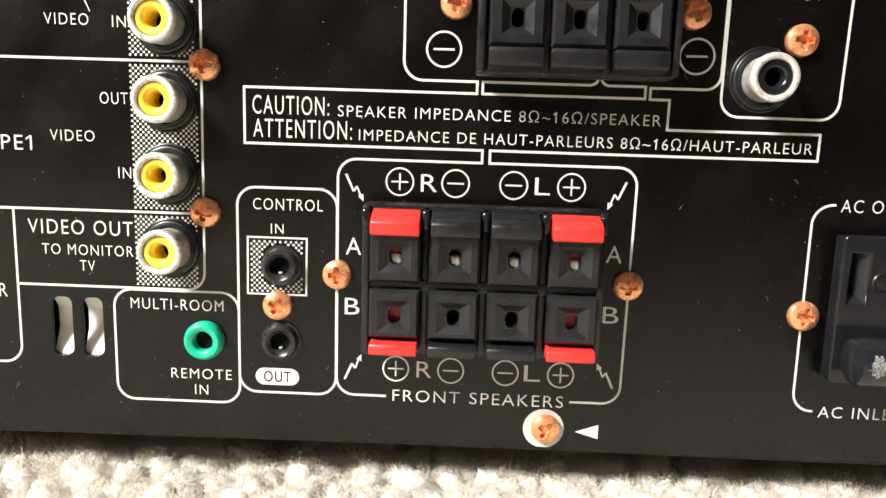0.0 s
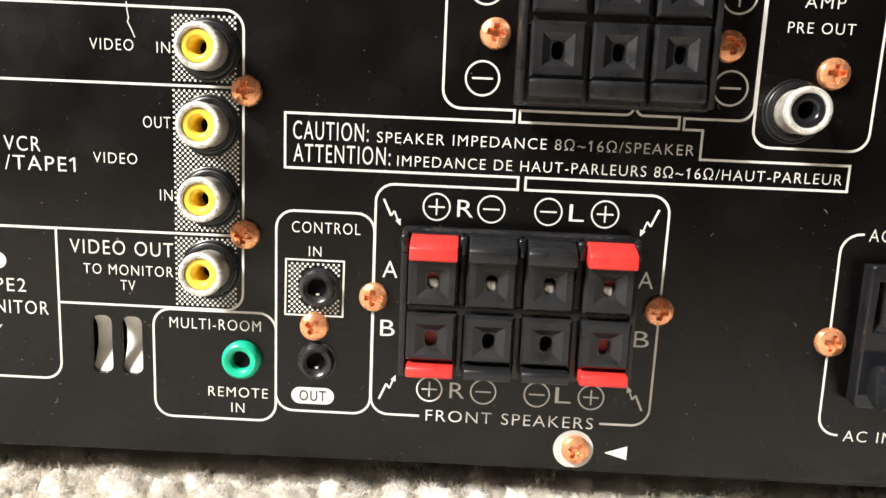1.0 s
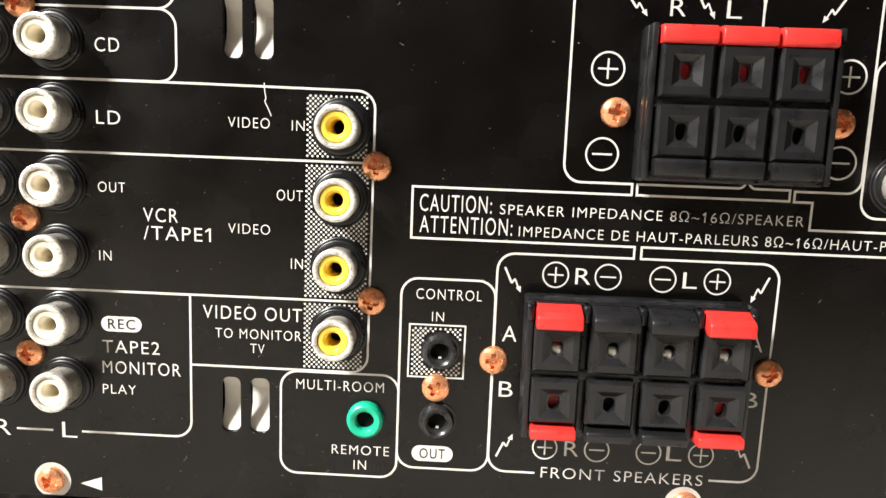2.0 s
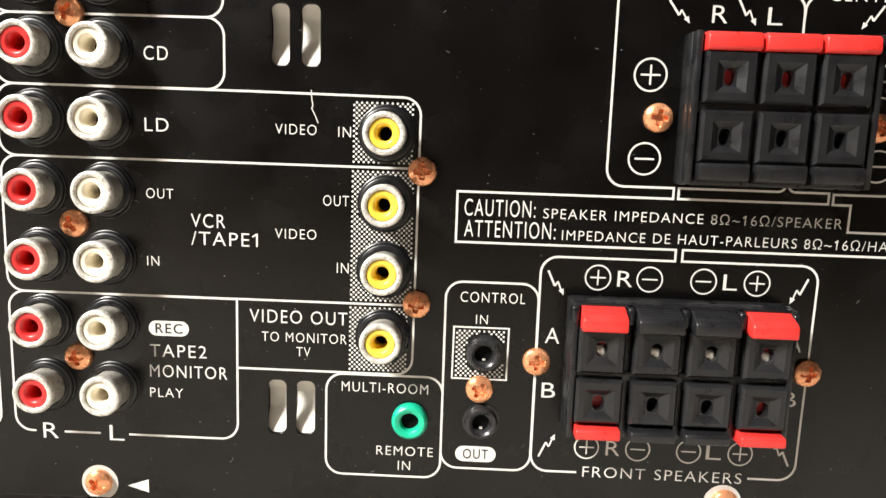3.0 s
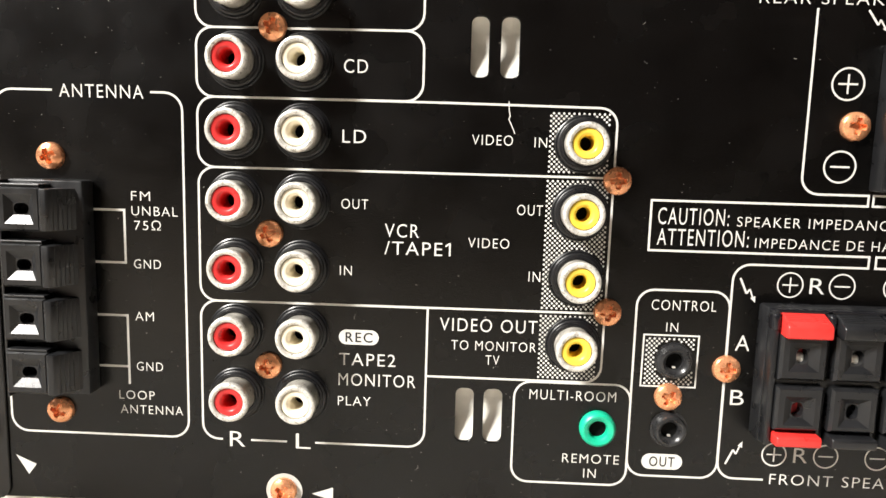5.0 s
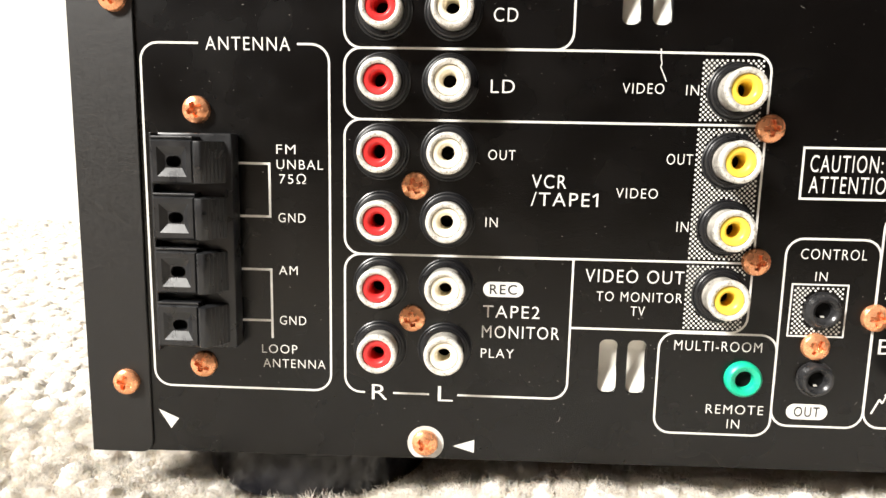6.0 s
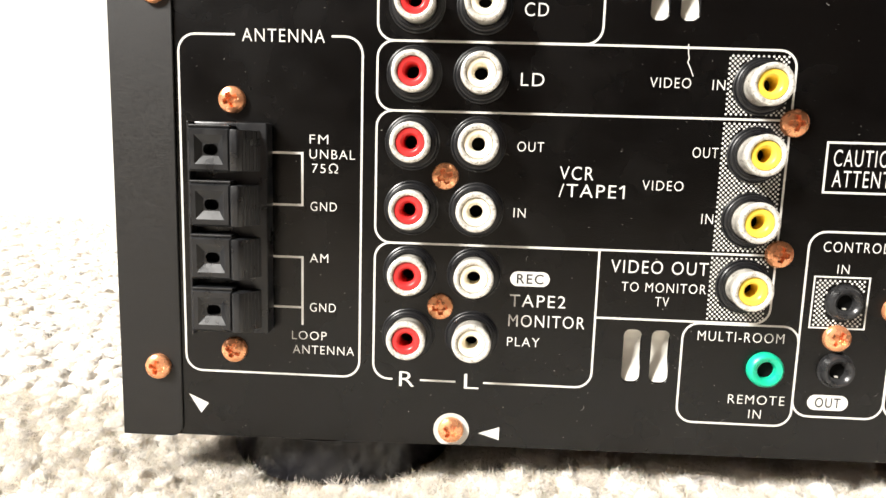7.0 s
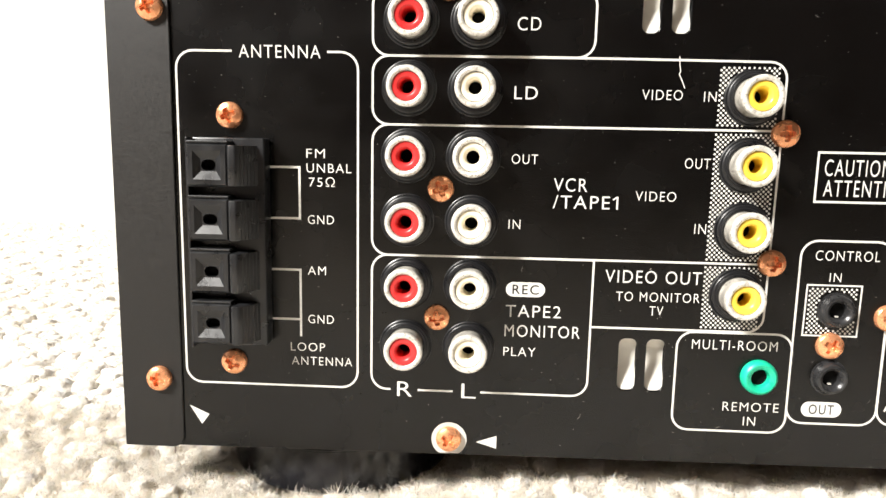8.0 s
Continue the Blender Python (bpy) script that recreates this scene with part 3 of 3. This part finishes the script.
for x, z, cut in ((-113.3, 19.0, 15.7), (19.0, 21.0, 17.2)):
    bm = bmesh.new()
    pts = [(x + 3.95 * math.cos(radians(a)), z + 3.95 * math.sin(radians(a))) for a in range(0, 360, 6)]
    bm.faces.new([bm.verts.new((a, -0.05, max(b, cut))) for a, b in pts])
    printed("bare_patch", bm, "bare pale metal ring round the screw", M_BARE)

# ---------------------------------------------------------------- phono jacks
RING = mesh_of("base_ring", lathe([(5.8, 0.0), (5.75, -0.3), (5.55, -0.42), (5.35, -0.35), (5.3, -0.7), (5.1, -0.9), (4.8, -0.95), (4.65, -1.25), (4.2, -1.3)], 56), M_DARKRING, True)
BARREL = mesh_of("rca_jack", lathe([(3.95, 0.2), (3.95, -3.9), (4.06, -4.2), (4.14, -4.5), (4.14, -5.3)], 56), M_BARREL, True)
RIM = mesh_of("rim", lathe([(4.14, -5.0), (4.17, -5.1), (4.16, -5.5), (4.02, -5.92), (3.72, -6.1), (3.3, -6.06), (3.04, -5.82), (2.98, -3.0)], 56), M_RIM, True)


def core(mat):
    return mesh_of("insulator", lathe([(2.99, -5.2), (2.93, -5.5), (2.78, -5.62), (2.08, -5.62), (1.86, -5.52), (1.56, -5.1), (1.44, -4.7), (1.4, -4.2), (1.4, -0.1)], 40), mat, True)


CORES = {"red": core(M_REDIN), "cream": core(M_CREAM), "yellow": core(M_YELLOW), "black": core(M_GLOSSBLACK)}
# black disc closing the jack hole, its deep shade put into the colour
HOLE_SHADE = mesh_of("centre_contact", lathe([(1.42, -0.4), (0.9, -0.16), (0, -0.14)], 24), M_RECESS_SHADE, True)


def rca(x, z, color):
    jack = put("rca_jack", BARREL, receiver, (x, 0, z), "phono jack with worn plated barrel and " + color + " insulator", (0, rng.uniform(0, 6.28), 0))
    for name, me in (("base_ring", RING), ("rim", RIM), ("insulator", CORES[color]), ("centre_contact", HOLE_SHADE)):
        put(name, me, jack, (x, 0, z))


for z, dx in ((40.5, 0), (54.3, 0), (68.1, 0), (81.8, 0), (95.8, 0.1), (109.6, 0.4), (123.4, 0.4)):
    rca(-123.3 + dx, z, "red")
    rca(-109.5 + dx, z, "cream")
for z in JV:
    rca(-53.0, z, "yellow")
rca(54.0, 88.1, "black")


def mini_jack(x, z, mat, label, prof):
    j = put("mini_jack", mesh_of("mini_jack", lathe(prof, 44), mat, True), receiver, (x, 0, z), label)
    # black disc at the socket's bottom paints the shade there
    put("socket_contact", mesh_of("socket_contact", lathe([(1.9, -0.2), (1.2, -0.16), (0, -0.14)], 24), M_RECESS_SHADE), j, (x, 0, z))
    if mat is not M_GREEN:
        put("spring_tip", mesh_of("spring_tip", slab(-0.3, 0.35, -0.8, -0.15, -1.45, -1.1, 0.08), M_CONTACT), j, (x, 0, z))


mini_jack(-47.0, 36.2, M_GREEN, "green plastic mini jack socket", [(3.75, 0), (3.75, -1.1), (3.55, -1.7), (3.1, -2.0), (2.5, -1.95), (2.0, -1.6), (1.85, -1.0), (1.8, 0.0)])
for z in (CTL[1], 36.6):
    mini_jack(-32.2, z, M_JACK, "black plastic mini jack socket", [(3.85, 0), (3.85, -0.25), (3.45, -0.35), (3.4, -1.3), (3.1, -1.9), (2.6, -2.0), (2.0, -1.6), (1.75, -0.9), (1.7, 0.0)])

# ---------------------------------------------------------------- push terminals
def cell_mesh(w, h, face, base, fw, fh, hw, hh, up=0.0, deep=1.0):
    """A square boss, shifted up from its funnel, which narrows to an upright or lying oblong hole."""
    bm = bmesh.new()

    def rect(a, b, y, up=0.0, n=4):
        pts = []
        for (x0, z0), (x1, z1) in (((-a, -b), (a, -b)), ((a, -b), (a, b)), ((a, b), (-a, b)), ((-a, b), (-a, -b))):
            pts += [bm.verts.new((x0 + (x1 - x0) * k / n, y, up + z0 + (z1 - z0) * k / n)) for k in range(n)]
        return pts

    def oblong(a, b, y):
        pts = []
        for k in range(16):
            t = radians(225 + 22.5 * k)
            c, s = math.cos(t), math.sin(t)
            r = min(a, b)
            ox, oz = (a - r) * (1 if c > 0.01 else -1 if c < -0.01 else 0), (b - r) * (1 if s > 0.01 else -1 if s < -0.01 else 0)
            pts.append(bm.verts.new((ox + r * c, y, oz + r * s)))
        return pts
    loops = [rect(w / 2, h / 2, base, up), rect(w / 2, h / 2, face + 0.6, up), rect(w / 2 - 0.5, h / 2 - 0.5, face, up), rect(fw / 2, fh / 2, face), rect(hw / 2 + 0.12, hh / 2 + 0.12, face + deep), oblong(hw / 2, hh / 2, face + deep), oblong(hw / 2, hh / 2, face + 3.55)]
    for a, b in zip(loops, loops[1:]):
        for k in range(16):
            bm.faces.new([a[k], a[(k + 1) % 16], b[(k + 1) % 16], b[k]])
    return mesh_of("wire_cell", bm, M_BLACK)


CELL_A = cell_mesh(9.0, 8.9, -8.3, -4.0, 5.8, 5.8, 2.3, 3.1, -0.2)
CELL_B = cell_mesh(9.0, 8.8, -8.3, -4.0, 5.8, 5.8, 2.3, 3.1, 0.4)
CELL_WIDE = cell_mesh(9.3, 9.4, -8.3, -4.0, 5.4, 5.6, 2.2, 3.1, 0.1)
CELL_SIDE = cell_mesh(8.8, 8.9, -8.3, -4.0, 5.9, 5.9, 3.1, 2.3)
CLAMP_RED = mesh_of("clamp_plate", slab(-1.6, 1.6, -5.0, -4.66, -2.2, 2.2), M_REDIN)
CLAMP_STEEL = mesh_of("clamp_spring", slab(-1.15, 1.15, -6.2, -4.7, -1.9, 0.35, 0.74, 5), M_CONTACT, True)
# black backing plate that paints the shade deep in a wire hole
CLAMP_SHADE = mesh_of("clamp_plate", slab(-1.9, 1.9, -5.0, -4.65, -2.2, 2.2), M_RECESS_SHADE)
TOP_LEVER = [(-4.0, 64.2), (-9.3, 62.05), (-10.0, 61.4), (-10.0, 59.4), (-9.7, 59.1), (-4.0, 59.1)]


def lever(x0, x1, prof, mat, parent, along="x", label=""):
    return part("lever", prism(prof, x0, x1, along, 0.3), mat, parent, label, smooth=True)


def terminal_block(name, label, x0, x1, z0, z1, cols, rows, levers, posts):
    block = part(name, slab(x0, x1, -4.6, 0, z0, z1, 0.5), M_BLACK, receiver, label, smooth=True)
    mids = [(a + b) / 2 for a, b in zip(cols, cols[1:])]
    for x in mids:
        part("divider", slab(x - 0.6, x + 0.6, -6.0, -4.62, z0 + 0.3, z1 - 0.2, 0.2), M_BLACK, block, smooth=True)
    for x in (x0 + 0.75, x1 - 0.75):
        part("end_wall", slab(x - 0.6, x + 0.6, -7.3, -4.62, z0 + 0.3, z1 - 0.2, 0.3), M_BLACK, block, smooth=True)
    part("top_lip", slab(x0 + 0.2, x1 - 0.2, -6.0, -4.62, z1 - 0.9, z1 - 0.1, 0.2), M_GLOSSBLACK, block, smooth=True)
    if posts:
        for x in mids + [x0 + 0.7, x1 - 0.7]:
            part("guide_post", slab(x - 0.75, x + 0.75, -7.6, -4.64, z1 - 4.2, z1 - 0.7, 0.6, 3), M_GLOSSBLACK, block, "glossy rounded black guide post between levers", smooth=True)
    mid = (rows[0][0] + rows[1][0]) / 2
    part("cross_bar", slab(x0 + 0.3, x1 - 0.3, -6.4, -4.63, mid - 1.0, mid + 1.0, 0.2), M_BLACK, block, smooth=True)
    for z, reds, steel, cell in rows:
        for x, red in zip(cols, reds):
            put("wire_cell", cell, block, (x, 0, z))
            put("clamp_plate", CLAMP_RED if red else CLAMP_SHADE, block, (x, 0, z))
            if steel:
                put("clamp_spring", CLAMP_STEEL, block, (x, 0, z))
    for prof, reds, half, ribbed in levers:
        for x, red in zip(cols, reds):
            mat = M_RED if red else M_BLACK
            lv = lever(x - half, x + half, prof, mat, block, label="red plastic push lever" if red else "black plastic push lever")
            for k in range(7 if ribbed else 0):
                u = 0.22 + 0.1 * k
                y, z = -4.0 - 5.3 * u, 64.2 - 2.15 * u
                part("rib", slab(x - half + 0.35, x + half - 0.35, y - 0.14, y + 0.14, z - 0.3, z + 0.1, 0.06, 1), mat, lv)
    return block


low = [(-2.5, 37.2), (-9.1, 37.35), (-9.6, 37.75), (-9.6, 39.15), (-9.2, 39.55), (-2.5, 39.8)]
terminal_block("speaker_terminal", "black push terminal block with eight wire holes, red and black levers", -15.9, 27.3, 36.6, 64.2, (-9.85, 0.7, 11.2, 21.85), ((55.2, (1, 0, 0, 1), True, CELL_A), (44.4, (1, 0, 0, 1), False, CELL_B)),
               ((TOP_LEVER, (1, 0, 0, 1), 4.3, True), (low, (1, 0, 0, 1), 4.3, False)), True)
up = [(-2.5, 115.2), (-8.0, 114.9), (-8.8, 114.3), (-9.0, 112.2), (-8.6, 111.6), (-2.5, 111.5)]
dn = [(-2.5, 87.6), (-8.0, 88.1), (-8.8, 88.5), (-9.0, 91.0), (-8.6, 91.5), (-2.5, 91.6)]
terminal_block("speaker_terminal", "black push terminal block with three red and three black levers", 3.2, 37.4, 87.2, 115.4, (9.8, 20.2, 30.65), ((107.0, (1, 1, 1), False, CELL_WIDE), (96.3, (0, 0, 0), False, CELL_WIDE)),
               ((up, (1, 1, 1), 4.85, False), (dn, (0, 0, 0), 4.6, False)), False)

# the antenna terminal, turned on its side
antenna = part("antenna_terminal", slab(-168.4, -152.9, -4.4, 0, 40.4, 84.9, 0.5), M_BLACK, receiver, "black four-way push terminal block with ribbed levers", smooth=True)
part("side_wall", slab(-168.4, -167.9, -7.4, -4.42, 40.5, 84.8, 0.15), M_BLACK, antenna)
for z in (79.2, 68.0, 57.0, 45.9):
    put("wire_cell", CELL_SIDE, antenna, (-163.6, 0, z))
    put("clamp_plate", CLAMP_SHADE, antenna, (-163.6, 0, z))
    part("cell_ledge", slab(-167.8, -159.3, -8.1, -4.42, z + 4.5, z + 4.95, 0.12), M_BLACK, antenna)
    lv = part("lever", prism([(-159.1, -4.5), (-159.1, -8.9), (-158.7, -9.2), (-157.5, -9.2), (-157.0, -8.8), (-153.8, -3.6), (-153.8, -1.0), (-159.1, -1.0)], z - 4.2, z + 4.1, "z", 0.2), M_BLACK, antenna, "black ribbed push lever", smooth=True)
    for k in range(6):
        x, y = -156.7 + 0.48 * k, -8.35 + 0.78 * k
        part("rib", slab(x - 0.12, x + 0.12, y + 0.02, y + 0.5, z - 4.0, z + 3.9, 0.05, 1), M_BLACK, lv)

# ---------------------------------------------------------------- mains socket and its plug
ac = part("ac_socket", slab(70.4, 100.0, -1.6, 0, 34.2, 61.0, 0.3), M_GLOSSBLACK, receiver, "black plastic mains outlet and inlet block", smooth=True)
me = pierced_sheet([round_rect(70.4, 100.0, 34.2, 61.0, 0.6, 3), [(71.4, 48.6), (75.3, 48.6), (75.3, 58.4), (71.4, 58.4)]], 2.2, 0.25)
me.materials.append(M_GLOSSBLACK)
put("socket_face", me, ac, (0, -3.8, 0))
# thin black slab on the slot's floor, shade painted as colour
part("outlet_slot", slab(71.4, 75.3, -1.78, -1.62, 48.6, 58.4), M_RECESS_SHADE, ac)
part("slot_chamfer", prism([(75.28, -3.75), (75.28, -1.8), (73.5, -1.8)], 48.7, 58.3, "z"), M_BLACK, ac)
part("slot_chamfer", prism([(-3.75, 48.62), (-1.8, 48.62), (-1.8, 50.4)], 71.5, 75.0), M_BLACK, ac)
part("earth_hole", lathe([(1.7, -3.8), (1.5, -4.05), (1.2, -3.9), (1.1, -3.82), (0, -3.82)], 24), M_BLACK, ac, at=(77.4, 0, 53.0), smooth=True)

cord = new("power_cord")
cord.location = (0.073, -0.0085, 0.0385)
WHERE[cord.name] = Vector(cord.location)
tagged(cord, "black scuffed moulded power plug and cord in the mains inlet", "power cord")
part("plug_body", lathe([(0, 0), (3.2, 0.0), (3.9, 0.3), (4.25, 1.0), (4.3, 14), (4.2, 24), (3.6, 25), (0, 25)], 40, axis="x"), M_CORD, cord, "black glossy scuffed plug body", (71.2, -8.0, 39.5), smooth=True)
part("mould_seam", slab(0.6, 24, -0.12, 0.12, -0.07, 0.07), M_SCUFF, cord, "pale worn mould seam", at=(71.4, -12.3, 39.3))
bm = bmesh.new()
for i in range(24):
    for k in range(24):
        u, v = (i - 11.5) / 12, (k - 11.5) / 12
        if u * u + v * v > 0.8 + 0.2 * math.sin(7 * math.atan2(v, u)):
            continue
        quad = []
        for du, dv in ((0, 0), (1, 0), (1, 1), (0, 1)):
            a = radians(4 + 30 * (k + dv - 12) / 12)
            quad.append(bm.verts.new((73.8 + 1.4 * (i + du - 12) / 12, -8.0 - 4.33 * math.cos(a), 39.5 + 4.33 * math.sin(a))))
        bm.faces.new(quad)
bmesh.ops.remove_doubles(bm, verts=bm.verts, dist=1e-4)
part("scuff", bm, M_SCUFF, cord, "grey scuffed patch on the plug")
part("strain_relief", lathe([(3.4, 0), (3.2, 3), (2.8, 12), (2.4, 13), (0, 13)], 28, axis="x"), M_CORD, cord, at=(97.2, -8.0, 39.4), smooth=True)
part("plug_blade_housing", slab(74, 92, -5.4, -4.2, 35.2, 41.4, 0.4), M_CORD, cord)
cu = bpy.data.curves.new("cord", "CURVE")
cu.dimensions, cu.bevel_depth, cu.bevel_resolution = "3D", 2.3, 4
sp = cu.splines.new("BEZIER")
sp.bezier_points.add(2)
for b, co in zip(sp.bezier_points, ((108, -8.0, 39.4), (170, -14, 14), (300, -40, 9.5))):
    b.co, b.handle_left_type, b.handle_right_type = co, "AUTO", "AUTO"
me = from_curve(cu)
for q in me.vertices:
    q.co *= MM
me.materials.append(M_CORD)
put("cord", me, cord)

# ---------------------------------------------------------------- carpet pile
def pile(name, x0, x1, y0, y1, step, fibres, radius, tall, lean, seed, keep=None, wide=0.82):
    """Woolly tufts: a soft lumpy core to each, under a fuzz of curling ribbon-like fibres."""
    g = np.random.default_rng(seed)
    gx, gy = np.meshgrid(np.arange(x0, x1, step), np.arange(y0, y1, step))
    c = np.stack([gx.ravel(), gy.ravel()], 1) + g.uniform(-0.45, 0.45, (gx.size, 2)) * step
    if keep is not None:
        c = c[keep(c)]
    away = np.hypot(c[:, 0] - FOOT[0], c[:, 1] - FOOT[1])
    c, away = c[away > 31.5], away[away > 31.5]
    press = np.clip((away - 28.0) / 30.0, 0, 1)
    n = len(c)
    up = tall * g.uniform(0.82, 1.10, n) * (0.45 + 0.55 * press)
    tilt = g.normal(0, lean, (n, 2))
    nu, nv, reach = 9, 5, step * wide
    th = np.arange(nu) * 2 * np.pi / nu
    core = np.empty((n, nu * nv + 1, 3))
    for v in range(nv):
        ph = (v / nv) ** 0.8
        rr = reach * np.cos(ph * np.pi / 2) ** 0.6 * (1 + g.normal(0, 0.14, (n, nu)))
        zz = up[:, None] * (0.40 + 0.42 * np.sin(ph * np.pi / 2)) + g.normal(0, 0.35, (n, nu)) if v else np.zeros((n, nu))
        k = zz / tall
        core[:, v * nu:(v + 1) * nu, 0] = c[:, :1] + rr * np.cos(th) + tilt[:, :1] * k
        core[:, v * nu:(v + 1) * nu, 1] = c[:, 1:] + rr * np.sin(th) + tilt[:, 1:] * k
        core[:, v * nu:(v + 1) * nu, 2] = FLOOR + zz
    core[:, -1] = np.concatenate([c + tilt, (FLOOR + up * 0.83)[:, None]], 1)
    cf = []
    for v in range(nv - 1):
        for k in range(nu):
            q = (k + 1) % nu
            cf += [[v * nu + k, v * nu + q, v * nu + nu + q], [v * nu + k, v * nu + nu + q, v * nu + nu + k]]
    cf += [[(nv - 1) * nu + k, (nv - 1) * nu + (k + 1) % nu, nv * nu] for k in range(nu)]
    core_faces = (np.arange(n)[:, None, None] * (nu * nv + 1) + np.array(cf)[None]).reshape(-1, 3)
    # loose curling fibres that leave the core
    m = n * fibres
    C, T = np.repeat(c, fibres, 0), np.repeat(tilt, fibres, 0)
    a, rad = g.uniform(0, 2 * np.pi, m), g.uniform(0.0, 1, m) ** 0.5
    U = np.repeat(up, fibres)
    out = np.stack([np.cos(a), np.sin(a)], 1) * (rad * reach)[:, None]
    top = U * (0.40 + 0.42 * np.sqrt(1 - 0.9 * rad ** 2))
    at = np.concatenate([C + out * 0.93 + T * (top / tall)[:, None], (FLOOR + top - 0.3)[:, None]], 1)
    way = np.concatenate([out / reach, (0.9 - 0.5 * rad)[:, None]], 1) + g.normal(0, 0.45, (m, 3))
    way /= np.linalg.norm(way, axis=1, keepdims=True)
    long = step * g.uniform(0.1, 0.36, m)[:, None]
    verts = np.empty((m, 7, 3))
    for r in range(4):
        side = np.cross(way, g.normal(0, 1, (m, 3)))
        side *= radius * (1.0, 0.9, 0.7, 0.0)[r] / np.linalg.norm(side, axis=1, keepdims=True)
        if r < 3:
            verts[:, 2 * r], verts[:, 2 * r + 1] = at - side, at + side
        else:
            verts[:, 6] = at
        at = at + way * long
        way = way + g.normal(0, 0.55, (m, 3))
        way /= np.linalg.norm(way, axis=1, keepdims=True)
    f = np.array([[0, 1, 3], [0, 3, 2], [2, 3, 5], [2, 5, 4], [4, 5, 6]])
    faces = (np.arange(m)[:, None, None] * 7 + f[None]).reshape(-1, 3) + core.shape[0] * core.shape[1]
    me = bpy.data.meshes.new(name)
    me.from_pydata((np.concatenate([core.reshape(-1, 3), verts.reshape(-1, 3)]) * MM).tolist(), [], np.concatenate([core_faces, faces]).tolist())
    me.materials.append(M_PILE)
    me.shade_smooth()
    ob = put(name, me)
    return tagged(ob, "deep beige woolly carpet pile, sunlit tufts", "carpet", kind="stuff")


pile("carpet_pile", -262, 120, -16, 40, 4.0, 280, 0.055, 13.0, 1.8, 3, wide=0.95)
pile("carpet_pile", -600, 120, 40, 470, 5.0, 24, 0.12, 12.5, 1.3, 4, keep=lambda c: (c[:, 1] < 72) & (c[:, 0] > -262) | (c[:, 0] < -175) & (c[:, 0] > -160 - 0.9 * (c[:, 1] + 60)), wide=1.05)
pile("carpet_pile", -620, 260, -150, -16, 7.0, 4, 0.2, 12.0, 1.5, 6, wide=1.0)
pile("carpet_pile", -620, -262, -16, 60, 7.0, 4, 0.2, 12.0, 1.5, 8, wide=1.0)
